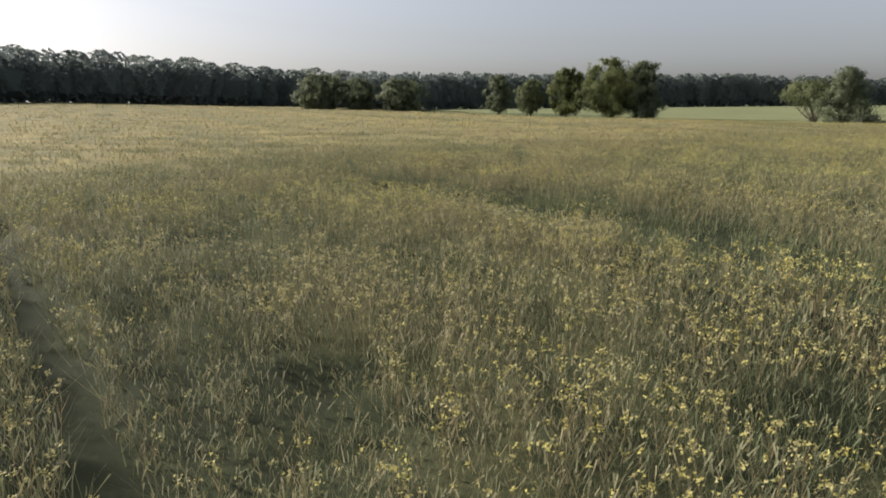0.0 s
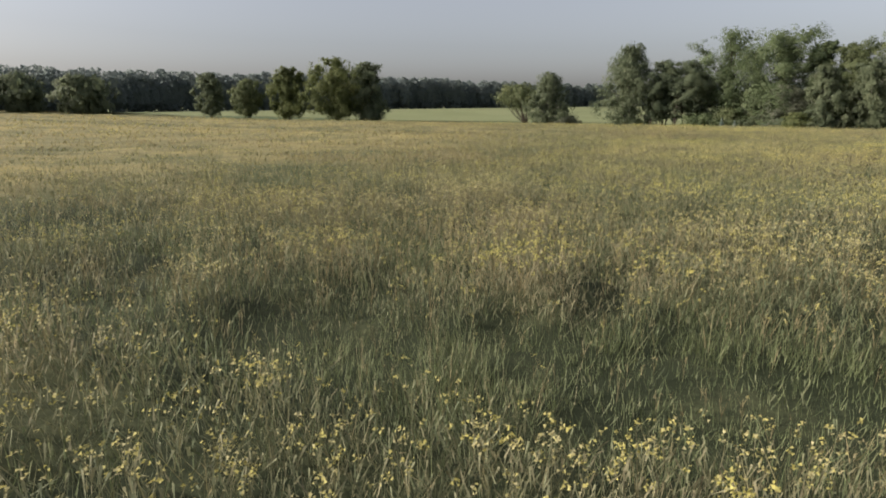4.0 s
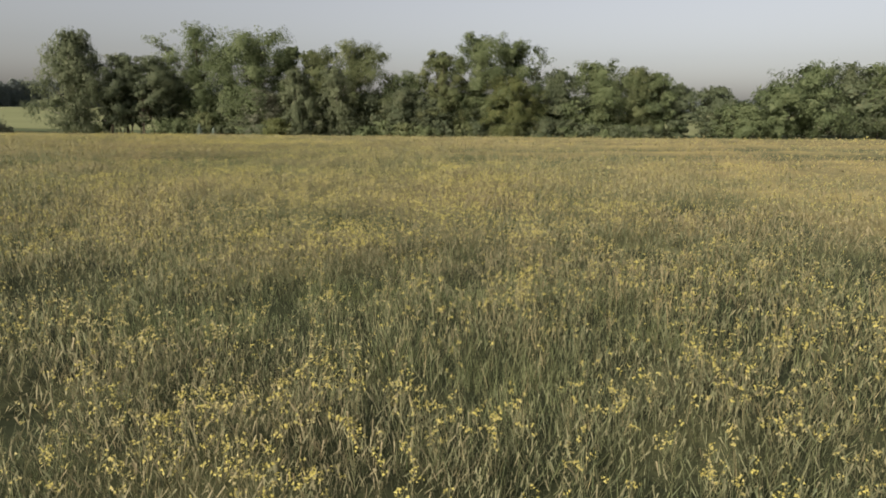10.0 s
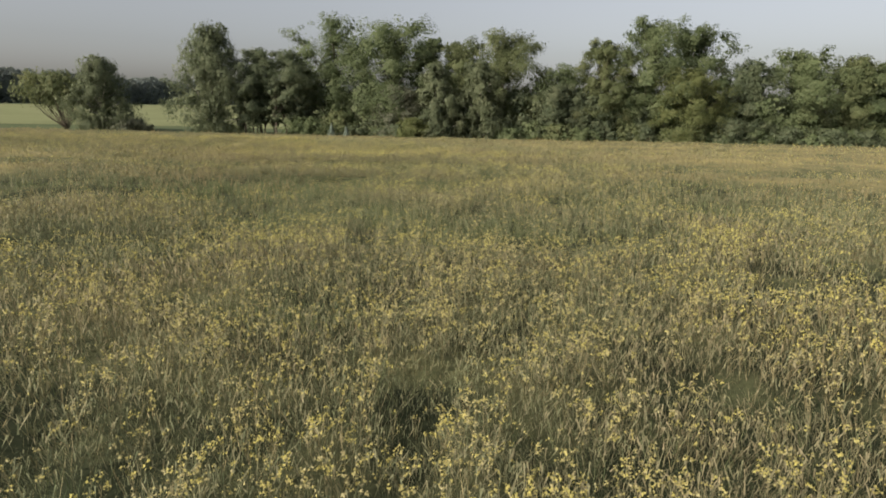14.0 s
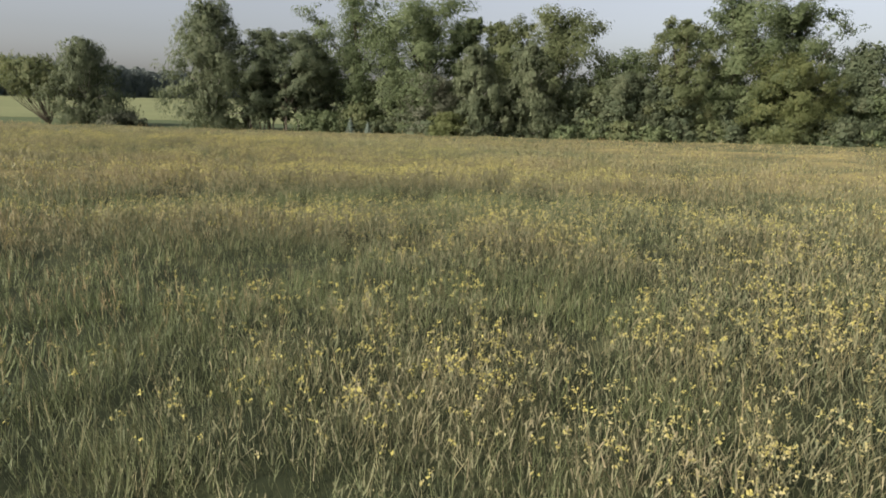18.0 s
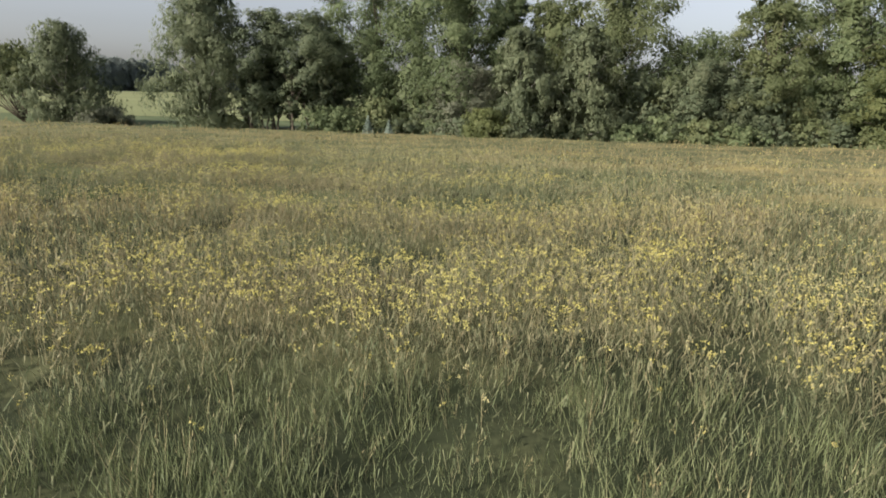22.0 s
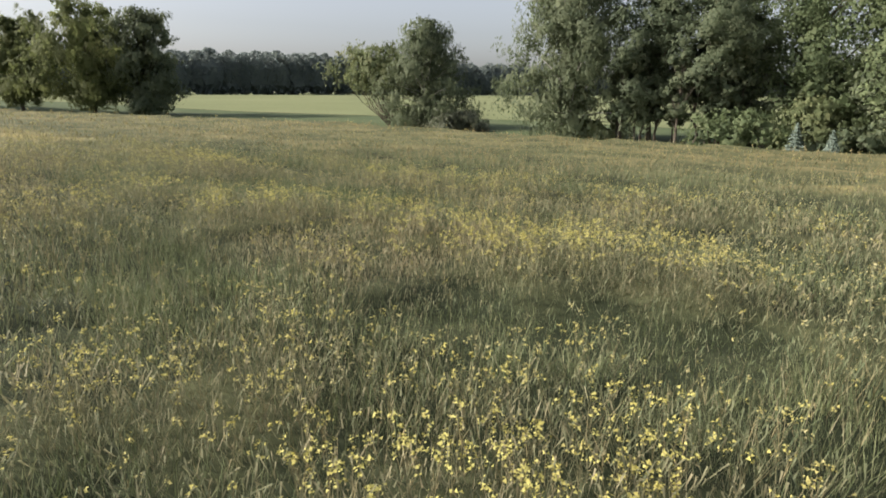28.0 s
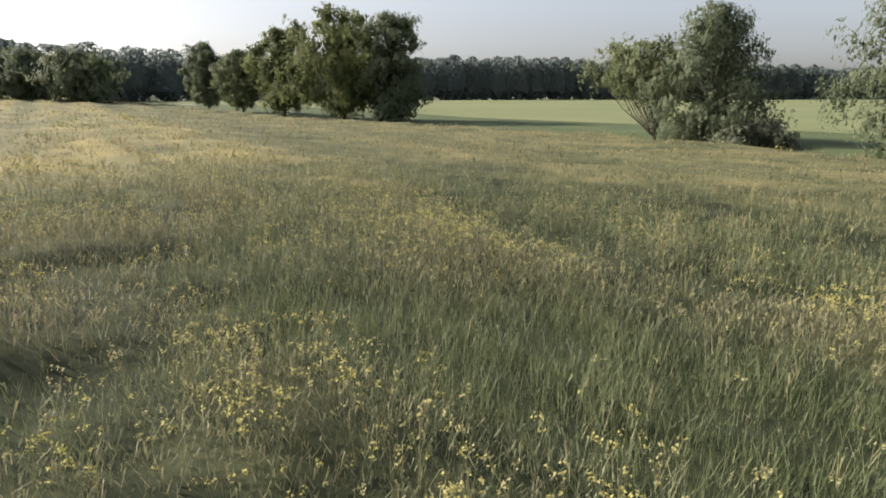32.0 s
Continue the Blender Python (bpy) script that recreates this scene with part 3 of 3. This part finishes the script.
tree("willow_tree", "grey willow before the western wood", -222.0, 22.0, 14.0, 10.8, "willow", M_BIRCH, MID, 0.03, 0.4, group="western row")
tree("willow_tree", "round willow before the western wood", -209.4, 36.7, 13.5, 13.5, "willow", M_BIRCH, MID, 0.03, 0.38, group="western row")

# ---- far woods ----
WOODS = [(-150, 260, 20), (-125, 265, 21), (-108, 285, 21), (-92, 320, 22), (-75, 390, 24), (-62, 430, 25), (-50, 500, 25), (-42, 560, 24), (-33, 760, 26), (-15, 850, 26), (10, 900, 26), (40, 1000, 26), (70, 900, 26)]


ball_bm = bmesh.new()
bmesh.ops.create_icosphere(ball_bm, subdivisions=1, radius=1)
ball_bm.verts.index_update()
BALL = np.array([v.co[:] for v in ball_bm.verts])
BALL_F = np.array([[v.index for v in f.verts] for f in ball_bm.faces])
ball_bm.free()


def woods(name, rows, seed, step):
    rng = np.random.default_rng(seed)
    az, rg, hh = (np.array([w[k] for w in WOODS], float) for k in range(3))
    vs, tones = [], []
    a = az[0]
    while a < az[-1]:
        r = np.interp(a, az, rg)
        h0 = np.interp(a, az, hh)
        for row in range(rows):
            rr = r + 9 * row + rng.uniform(-3, 3)
            aa = radians(a + rng.uniform(-0.5, 0.5) * degrees_of(step, rr))
            x, y = -20 + rr * math.sin(aa), 40 + rr * math.cos(aa)
            z0, h, w = float(land(x, y)), h0 * rng.uniform(0.9, 1.06), rng.uniform(12, 20)
            n = (520 if row == 0 else 200) if a < 5 else 200
            t = rng.uniform(0, 1, n) ** (0.8 if row == 0 else 0.45)
            ang = rng.uniform(0, 2 * np.pi, n)
            wr = np.interp(t, [0, 0.2, 0.6, 0.85, 1], [0.95, 0.95, 1.0, 0.8, 0.2]) * w / 2 * rng.uniform(0.8, 1.1, n)
            c = np.stack([x + wr * np.cos(ang), y + wr * np.sin(ang), z0 - 1.0 + t * (h + 1.0)], 1)
            nr = np.stack([np.cos(ang), np.sin(ang), t * 1.2 - 0.2], 1)
            v, _ = leaves(rng, c, nr, np.full(n, 0.62 * rr / 400 + 0.42))
            # a dense heart, so that no light comes through
            heart = BALL * rng.uniform(0.86, 1.12, (len(BALL), 1)) * (w * 0.5, w * 0.5, h * 0.44) + (x, y, z0 + h * 0.42)
            vs.append(heart[BALL_F].reshape(-1, 3))
            tones.append(np.full(3 * len(BALL_F), rng.uniform(0.2, 0.75)))
            vs.append(v)
            # tone rises towards each crown's top
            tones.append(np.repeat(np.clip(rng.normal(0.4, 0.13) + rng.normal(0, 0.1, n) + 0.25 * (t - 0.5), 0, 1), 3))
        a += degrees_of(step, r)
    v = np.concatenate(vs)
    return mesh_of(name, v, np.arange(len(v)).reshape(-1, 3), M_HAZED_WOODS, np.concatenate(tones))


def degrees_of(metres, away):
    return math.degrees(metres / away)


tagged(new("far_woods_hazed", woods("far_woods_hazed", 2, 5, 5.5)), "dark mixed wood closing the horizon, distance haze painted into its leaves", "forest", kind="stuff")

# ---- the flowering field ----
# the line along which the field is seen from nearest
NEAR = np.array([(23, -16.5), (17, -15), (1.6, -6), (0, 8), (-5.5, 27), (-12, 46), (-18, 60), (-24, 67), (-32, 71), (-46, 73)], float)


def from_near(x, y):
    p = np.stack([x, y], -1)
    best = np.full(len(x), 1e9)
    for a, b in zip(NEAR[:-1], NEAR[1:]):
        ab = b - a
        s = np.clip(((p - a) @ ab) / (ab @ ab), 0, 1)
        best = np.minimum(best, np.linalg.norm(p - (a + s[:, None] * ab), axis=1))
    return best


def waves(x, y, size, seed):
    """Smooth random field between about -1 and 1."""
    rng = np.random.default_rng(seed)
    out = np.zeros(len(x))
    for k in range(9):
        a = rng.uniform(0, 2 * np.pi)
        w = 2 * np.pi / (size * rng.uniform(0.6, 1.7))
        out += np.sin((x * np.cos(a) + y * np.sin(a)) * w + rng.uniform(0, 6.28))
    return out / 4.0


# strips parallel to the hedge: (metres before the birch, half width, share of flowers more or less)
STRIPS = [(-100, 4, 0.3), (-87, 2.0, -0.7), (-83, 2.0, -0.9), (-79, 1.5, 0.5), (-74.5, 2.0, -0.95), (-68.2, 2.2, 0.8), (-66, 1.0, -0.4), (-62, 2.0, 0.6), (-58.8, 1.2, -0.6), (-56, 1.2, 0.5),
          (-52.8, 1.3, -0.8), (-49.8, 1.2, 0.5), (-47.4, 1.2, -0.7), (-43.2, 1.5, 0.6), (-38.5, 3.0, -0.8), (-118, 2.0, -0.4), (-126, 1.5, -0.5), (-140, 2.0, -0.35)]


# clumps in full flower: place and radius
FULL = [(-32, 66.1, 0.9), (-28.5, 67.9, 1.1), (-27.5, 69.4, 0.6), (-23.5, 61.5, 1.2), (-22.4, 62.5, 0.7), (-19.2, 64, 0.8), (-21.7, 57.3, 0.7), (-17.5, 57.6, 1.6), (-13.2, 61.3, 1.2),
        (-9.6, 42.7, 1.0), (-8.3, 52.4, 2), (-0.5, 17.8, 1.2), (3.2, 1, 1.0), (1.8, -4, 0.6), (2, -10.4, 1), (5.4, -8.7, 0.8), (-36, 71.7, 1.1), (-34.5, 71.9, 0.9), (-38.5, 71.4, 1.1),
        (-42, 68.8, 1.5), (-48.4, 66.6, 1.5), (-64, 62.5, 4), (6.4, -9.2, 1), (11, -13.6, 1.2), (11.9, -10.3, 0.7), (19.1, -10.7, 1.8)]


# places where grass and green leaves show instead of flowers
GREEN = [(8.3, -9.5, 1.4), (2.5, -8, 1.0), (10.9, -9.4, 1.0), (14.4, -8.4, 1.4), (-5.9, -12.7, 1.5), (-10.6, 37.1, 1.8), (-8.3, 40.8, 1.3), (-18.3, 43, 2.2), (-28.2, 71.5, 1.4), (-30, 69.2, 1.0),
         (-35, 68.9, 1.3), (-27.9, 65, 1.3), (-23.8, 66.3, 1.3), (-19.4, 66.7, 1.2), (-41, 74.8, 1.6), (-44, 73, 1.8), (-17.6, 54.7, 1.1), (-14.2, 56.2, 1.1), (0.9, 7.2, 1.2), (-2.8, 11, 1.4), (-3, 3, 1.2)]


# runs across the field, from one place to another: half width, and flowers more or less
RUNS = [((-3.4, -17.8), (5.3, -12.6), 0.9, -0.5), ((5.3, -12.6), (14.1, -7.4), 1.3, -0.6), ((14.1, -7.4), (19, -7.4), 1.6, -0.6), ((8.5, -11.6), (12, -7.5), 1.3, -0.45), ((0.3, -17.5), (2, -15.6), 0.6, -0.5),
        ((15.5, -12.4), (19, -10.1), 0.8, 0.35), ((11.6, -14.4), (12.8, -12.8), 0.7, 0.45), ((-4.9, 1.1), (1.5, 3.4), 0.65, -0.7), ((1.6, -0.6), (2.3, 0), 0.5, -0.5),
        ((-1.5, 11), (1.7, 11.9), 0.7, -0.65), ((-4.6, 9.1), (-3.3, 9.8), 0.7, -0.6), ((-2.3, 16.4), (-1.5, 16.8), 0.7, -0.6), ((-6.2, 13.3), (-5.5, 13.8), 0.7, -0.5), ((-1, 13.3), (-0.3, 13.7), 0.5, -0.5),
        ((-27, 33), (-16, 40), 2.6, -0.45), ((-8, 31.5), (-3, 34), 1.2, -0.4), ((-9, 25.9), (-7.5, 26.4), 0.7, -0.4), ((-21, 41.2), (-15.5, 44.4), 1.7, -0.6), ((-11.6, 40.2), (-7.5, 41.4), 1.0, 0.3),
        ((-12, 33.8), (-5.5, 35.7), 1.5, -0.5), ((-10.5, 37), (-8.8, 38.6), 0.7, -0.4), ((-5.2, 38.6), (-4, 38), 0.7, 0.4), ((-6, 43.8), (0.5, 52.5), 2.2, 0.25), ((-24, 52.3), (-21, 55.2), 1.2, 0.4),
        ((-21, 55.2), (-5.5, 59.6), 1.3, 0.5), ((-23, 50.9), (-7, 56.8), 1.3, -0.6), ((-17.5, 48.5), (-12.8, 48.9), 0.9, -0.3), ((-35, 66.5), (-29.8, 69.5), 1.0, 0.5), ((-25.5, 68.4), (-18, 71.8), 1.0, 0.4),
        ((-29.5, 64.4), (-25.2, 66.8), 1.2, -0.6), ((-39.2, 70), (-35.2, 72.7), 1.5, 0.5), ((-35.2, 72.7), (-31.5, 74.2), 1.4, 0.55), ((-38.6, 78.7), (-34, 81), 1.0, 0.5), ((-45, 77.4), (-38.5, 80), 1.0, 0.5),
        ((-39.6, 66.1), (-33, 67.5), 1.4, -0.6), ((-31.6, 70.6), (-30.5, 72), 1.0, -0.5), ((-46, 75), (-39.6, 75.8), 1.2, -0.5), ((-40.4, 73), (-39.6, 73.6), 0.7, -0.4), ((-55, 64.5), (-46, 67), 1.5, 0.35), ((-90, 62.5), (-60, 65), 2.5, 0.35)]


def runs(x, y):
    p, out = np.stack([x, y], -1), np.zeros(len(x))
    for a, b, half, more in RUNS:
        a, ab = np.array(a), np.array(b) - np.array(a)
        s = np.clip(((p - a) @ ab) / (ab @ ab), 0, 1)
        out += more * np.exp(-(((p - (a + s[:, None] * ab)) ** 2).sum(1)) / half ** 2)
    return out


def in_flower(x, y):
    out = np.zeros(len(x))
    for a, b, r in FULL:
        out = np.maximum(out, np.exp(-(((x - a) ** 2 + (y - b) ** 2) / r ** 2)))
    return out


def bloom(x, y):
    """How far the place belongs to flowers (1) or to grass (0)."""
    v = -0.247 * (x + 69) + 0.969 * (y - 115)
    v = v + 1.6 * waves(x, y, 16, 3)
    b = 0.71 + 0.16 * waves(x, y, 9, 1) + 0.19 * waves(x, y, 3.2, 2) - 0.12 * smooth(-95, -70, v) - 0.3 * smooth(-41, -35, v)
    for at, half, more in STRIPS:
        b = b + 0.5 * more * np.exp(-((v - at) / half) ** 2)
    b = b + runs(x + 0.35 * waves(x, y, 1.3, 52), y + 0.35 * waves(x, y, 1.3, 53))
    for gx_, gy_, r_ in GREEN:
        b = b - 0.5 * np.exp(-((x - gx_) ** 2 + (y - gy_) ** 2) / r_ ** 2)
    return np.clip(b + 0.4 * in_flower(x, y), 0, 1)


rng = np.random.default_rng(11)


BANDS = [(0, 1.0), (4.5, 0.9), (9, 0.76), (13, 0.6), (19, 0.42), (28, 0.26), (42, 0.12), (62, 0.05), (95, 0.022), (150, 0.011), (400, 0)]
# a wheel track through the crop
TRACK = ((21.3, -17.9), (12.8, -21.3))


def wheel_track(x, y, half):
    (ax, ay), (bx, by) = TRACK
    off = np.abs((x - ax) * (by - ay) - (y - ay) * (bx - ax)) / math.hypot(bx - ax, by - ay)
    return (off < half + 0.07 * waves(x, y, 1.5, 55)) & (np.hypot(x - ax, y - ay) < 14)


def sown(density, far, tracked=True, shares=BANDS):
    """Random places in the field whose number a square metre falls off away from the near line, with each one's spread."""
    x0, x1, y0, y1 = -330, 150, -140, 190
    xs, ys, ss = [], [], []
    for (lo, share), (hi, _) in zip(shares[:-1], shares[1:]):
        if lo >= far:
            break
        a0, a1, b0, b1 = max(x0, NEAR[:, 0].min() - hi), min(x1, NEAR[:, 0].max() + hi), max(y0, NEAR[:, 1].min() - hi), min(y1, NEAR[:, 1].max() + hi)
        n = int((a1 - a0) * (b1 - b0) * density * share)
        x, y = rng.uniform(a0, a1, n), rng.uniform(b0, b1, n)
        d = from_near(x, y)
        ok = (d >= lo) & (d < hi) & (beyond(x, y) < -1.0)
        # thinner where the flight never overlooks the field
        over = (y > -24 - 0.42 * (25 - x)) & (x < 12 + np.maximum(y + 10, 0) / 1.35)
        ok &= (hi < 13) | (over & ((x < 26) | (hi > 30))) | (rng.random(n) < 0.04)
        xs.append(x[ok]), ys.append(y[ok]), ss.append(np.full(ok.sum(), share ** -0.4))
    x, y, sp = np.concatenate(xs), np.concatenate(ys), np.concatenate(ss)
    ok = ~(wheel_track(x, y, 0.2) & tracked)
    return x[ok], y[ok], sp[ok]


def upright(x, y, z, height, width, lean, plume):
    """Narrow upright triangles: blades, wide at the foot, and plumes of pods, wide at the top."""
    n = len(x)
    a = rng.uniform(0, 2 * np.pi, n)
    foot = np.stack([x, y, z], 1)
    side = np.stack([np.cos(a), np.sin(a), 0 * a], 1) * (width / 2)[:, None]
    tip = foot + np.stack([rng.normal(0, 1, n) * lean * height, rng.normal(0, 1, n) * lean * height, height], 1)
    turned = (plume & (rng.random(n) < 0.65))[:, None]
    low_end, high_end = np.where(turned, tip, foot), np.where(turned, foot, tip)
    return np.stack([low_end - side, low_end + side, high_end], 1).reshape(-1, 3)


def stuff(name, v, tone, material, label, category):
    bend = bent(v, np.tile((0.0, 0.0, 1.0), (len(v) // 3, 1)), 0.35)
    me = mesh_of(name, v, np.arange(len(v)).reshape(-1, 3), material, tone, bend)
    return tagged(new(name, me), label, category, kind="stuff")


# hollows where the stand is thin and low; the shade inside is painted by tone
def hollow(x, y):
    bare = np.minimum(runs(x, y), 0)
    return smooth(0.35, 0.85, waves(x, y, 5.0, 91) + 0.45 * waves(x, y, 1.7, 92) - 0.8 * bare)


def tufts(i, shoots, pods, heads, petals, wide, petal):
    """Branched plants: a stem, side shoots from it, pods along the shoots, blossom heads on their tips. Gives stalks, their tones, petals, theirs."""
    n = len(i)
    foot, h = np.stack([px[i], py[i], pz[i]], 1), ph_[i]
    tip = foot + np.stack([rng.normal(0, 0.1, n) * h, rng.normal(0, 0.1, n) * h, h], 1)
    a = rng.uniform(0, 2 * np.pi, n)
    side = np.stack([np.cos(a), np.sin(a), 0 * a], 1) * (0.5 * wide)
    sv = [np.stack([foot - side, foot + side, tip], 1).reshape(-1, 3)]
    st = [np.repeat(0.02 + 0.3 * dry[i], 3)]
    # side shoots
    u = rng.uniform(0.3, 0.82, (n, shoots))
    s0 = foot[:, None] + u[..., None] * (tip - foot)[:, None]
    b = rng.uniform(0, 2 * np.pi, (n, shoots))
    out = rng.uniform(0.18, 0.6, (n, shoots))
    reach = ((1.02 - u) * h[:, None] * rng.uniform(0.6, 1.1, (n, shoots)))[..., None]
    s1 = s0 + np.stack([np.cos(b) * out, np.sin(b) * out, 1 + 0 * b], -1) * reach
    c = rng.uniform(0, 2 * np.pi, (n, shoots))
    edge = np.stack([np.cos(c), np.sin(c), 0 * c], -1) * (0.42 * wide)
    sv.append(np.stack([s0 - edge, s0 + edge, s1], 2).reshape(-1, 3))
    st.append(np.repeat(np.clip(dry[i][:, None] - 0.12 + rng.normal(0, 0.1, (n, shoots)), 0, 1).ravel(), 3))
    # pods along stem and shoots, standing off them
    pick = rng.integers(0, shoots, (n, pods))
    along = rng.uniform(0.15, 0.95, (n, pods))[..., None]
    row = np.arange(n)[:, None]
    at = (s0[row, pick] * (1 - along) + s1[row, pick] * along).reshape(-1, 3) + rng.normal(0, 0.014, (n * pods, 3))
    v, _ = leaves(rng, at, np.tile((-0.2, -0.2, 0.6), (n * pods, 1)), np.full(n * pods, 0.75 * wide), np.tile((0.0, 0.0, 1.0), (n * pods, 1)), 4.0)
    sv.append(v)
    st.append(np.repeat(np.clip(np.repeat(dry[i], pods) + 0.35 * (along.ravel() - 0.45) + rng.normal(0, 0.12, n * pods), 0, 1), 3))
    # heads on the highest tips
    tips = np.concatenate([tip[:, None], s1[:, : heads - 1]], 1).reshape(-1, 3)
    own = np.repeat(i, heads)
    on = rng.random(len(own)) < (0.05 + 0.95 * pb[own] ** 1.15) * (1 - 0.85 * low[own]) * (1 - 0.25 * smooth(49, 58, py[own]) * smooth(20, 28, px[own] + 50))
    tips, own = tips[on], own[on]
    spread = petal * 1.25
    at = np.repeat(tips, petals, 0) + rng.normal(0, 1, (len(tips) * petals, 3)) * (spread, spread, spread * 0.8)
    fv, _ = leaves(rng, at, np.tile((-0.2, -0.2, 0.7), (len(at), 1)), np.full(len(at), petal))
    ft = np.repeat(np.clip(np.repeat(gold[own], petals) + rng.normal(0, 0.12, len(at)), 0, 1), 3)
    return np.concatenate(sv), np.concatenate(st), fv, ft


# mustard plants, fewer and broader ones far off
px, py, ps = sown(18, 400)
pb = bloom(px, py)
low = hollow(px, py)
keep = rng.random(len(px)) < (0.4 + 0.6 * pb) * np.where(ps < 1.9, 0.9 + 0.4 * waves(px, py, 1.6, 77), 1) * (1 - 0.5 * low)
px, py, ps, pb, low = px[keep], py[keep], ps[keep], pb[keep], low[keep]
pz = land(px, py)
ph_ = (np.clip(0.66 + 0.3 * pb + rng.normal(0, 0.1, len(px)), 0.4, 1.25) + 0.05 * waves(px, py, 6, 9) + 0.1 * waves(px, py, 1.6, 77)) * (1 - 0.42 * low)
early = 1 - smooth(-9, 4, py)
middle = smooth(-6, 6, py) * (1 - smooth(50, 64, py))
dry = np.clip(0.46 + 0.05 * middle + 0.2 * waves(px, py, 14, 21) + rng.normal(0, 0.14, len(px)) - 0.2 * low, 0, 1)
gold = np.clip(0.3 + 0.12 * middle - 0.06 * early + 0.42 * in_flower(px, py) + 0.35 * np.maximum(runs(px, py), 0) + 0.22 * waves(px, py, 11, 31) + smooth(25, 55, py) * (0.25 * np.maximum(pb - 0.5, 0) + 0.2 * waves(px, py, 4, 33)) + rng.normal(0, 0.2, len(px)), 0, 1)
made = [tufts(np.nonzero((ps >= lo) & (ps < hi))[0], *kind) for lo, hi, *kind in (
    (0, 1.02, 4, 4, 5, 7, 0.0085, 0.015), (1.02, 1.08, 4, 3, 5, 4, 0.011, 0.0185), (1.08, 1.18, 3, 2, 3, 3, 0.014, 0.021), (1.18, 1.3, 2, 2, 3, 2, 0.018, 0.024),
    (1.3, 1.5, 3, 3, 2, 2, 0.024, 0.03), (1.5, 2, 2, 2, 2, 1, 0.034, 0.045), (2, 2.8, 2, 2, 2, 1, 0.05, 0.065), (2.8, 4, 2, 1, 2, 1, 0.08, 0.1), (4, 9, 1, 1, 2, 1, 0.12, 0.14))]
sv, st, fv, ft = (np.concatenate(k) for k in zip(*made))
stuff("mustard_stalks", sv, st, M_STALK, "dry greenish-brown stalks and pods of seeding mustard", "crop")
stuff("mustard_blossom", fv, ft, M_FLOWER, "pale to bright yellow mustard blossom over the field", "flowers")


# low growth that closes the stand below, out of which the plants' tops rise: finely heaved along the flight, coarse far off
def stand_height(x, y):
    fx, fy = x.ravel(), y.ravel()
    d = from_near(fx, fy)
    b, low_ = bloom(fx, fy), hollow(fx, fy)
    near = 0.14 + 0.16 * b + 0.04 * waves(fx, fy, 1.1, 71) + rng.normal(0, 0.04, len(fx))
    far = 0.4 + 0.36 * b
    z = near + (far - near) * smooth(8, 26, d)
    return land(x, y) + (np.where(wheel_track(fx, fy, 0.35), 0.02, np.maximum(z * (1 - 0.45 * low_), 0.03))).reshape(x.shape)


# shade painted into the tone: near the flight, in hollows, along the wheel track
def stand_shade_tone(x, y):
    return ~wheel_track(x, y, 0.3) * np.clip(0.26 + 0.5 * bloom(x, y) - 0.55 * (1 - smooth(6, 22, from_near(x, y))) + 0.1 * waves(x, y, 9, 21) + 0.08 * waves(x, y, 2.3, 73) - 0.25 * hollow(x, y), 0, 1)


def coarse_height(x, y):
    return stand_height(x, y) - 0.3 * (1 - smooth(13.5, 16, from_near(x.ravel(), y.ravel()).reshape(x.shape)))


def fine_height(x, y):
    return stand_height(x, y) - 0.3 * smooth(15, 17, from_near(x.ravel(), y.ravel()).reshape(x.shape))


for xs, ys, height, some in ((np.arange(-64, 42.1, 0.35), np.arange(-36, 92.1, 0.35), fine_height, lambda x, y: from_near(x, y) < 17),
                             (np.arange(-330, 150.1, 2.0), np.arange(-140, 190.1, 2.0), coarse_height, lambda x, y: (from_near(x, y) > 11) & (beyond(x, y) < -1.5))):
    tagged(new("mustard_stand", sheet("mustard_stand", xs, ys, height, M_STAND, some, stand_shade_tone)), "olive-brown low growth closing the mustard stand, shade between plants painted in", "crop", kind="stuff")
# leaves and side growth of the stand and long grass between, upright blades: brownish where mustard ripens, green in the grass
gx, gy, gs = sown(450, 42, True, [(0, 1.0), (4.5, 0.46), (9, 0.27), (13, 0.15), (19, 0.07), (28, 0.03), (42, 0)])
gb, gl = bloom(gx, gy), hollow(gx, gy)
keep = rng.random(len(gx)) < (0.85 + 0.3 * waves(gx, gy, 1.6, 77)) * (1 - 0.35 * gl)
gx, gy, gs, gb, gl = gx[keep], gy[keep], gs[keep], gb[keep], gl[keep]
n = len(gx)
top = np.clip((0.52 + 0.3 * gb + 0.1 * waves(gx, gy, 1.6, 77)) * rng.uniform(0.5, 1.08, n) * (1 - 0.5 * gl), 0.15, 1.05)
grassy = rng.random(n) < 0.9 - 1.1 * gb
long = grassy | (rng.random(n) < 0.25)
gh = np.where(long, top, np.minimum(top, rng.uniform(0.07, 0.18, n) * gs ** 0.65))
wide = np.where(long, 0.0125, 0.0175) * gs ** 1.15
gz = land(gx, gy) + np.where(long, 0.0, top - gh)
leaf_tone = np.clip(0.18 + 0.38 * gb + 0.14 * waves(gx, gy, 7, 61) + rng.normal(0, 0.15, n), 0, 1)
grass_tone = np.clip(0.45 + 0.2 * waves(gx, gy, 8, 41) + rng.normal(0, 0.2, n), 0, 1)
for name, some, tone, material, lean, label, category in (
        ("mustard_leaves", ~grassy, leaf_tone, M_UNDER, 0.42, "olive and withered leaves and shoots of the mustard", "crop"),
        ("meadow_grass", grassy, grass_tone, M_GRASS, 0.3, "long green meadow grass among the mustard", "grass")):
    stuff(name, upright(gx[some], gy[some], gz[some], gh[some], wide[some], lean, ~long[some]), np.repeat(tone[some], 3), material, label, category)
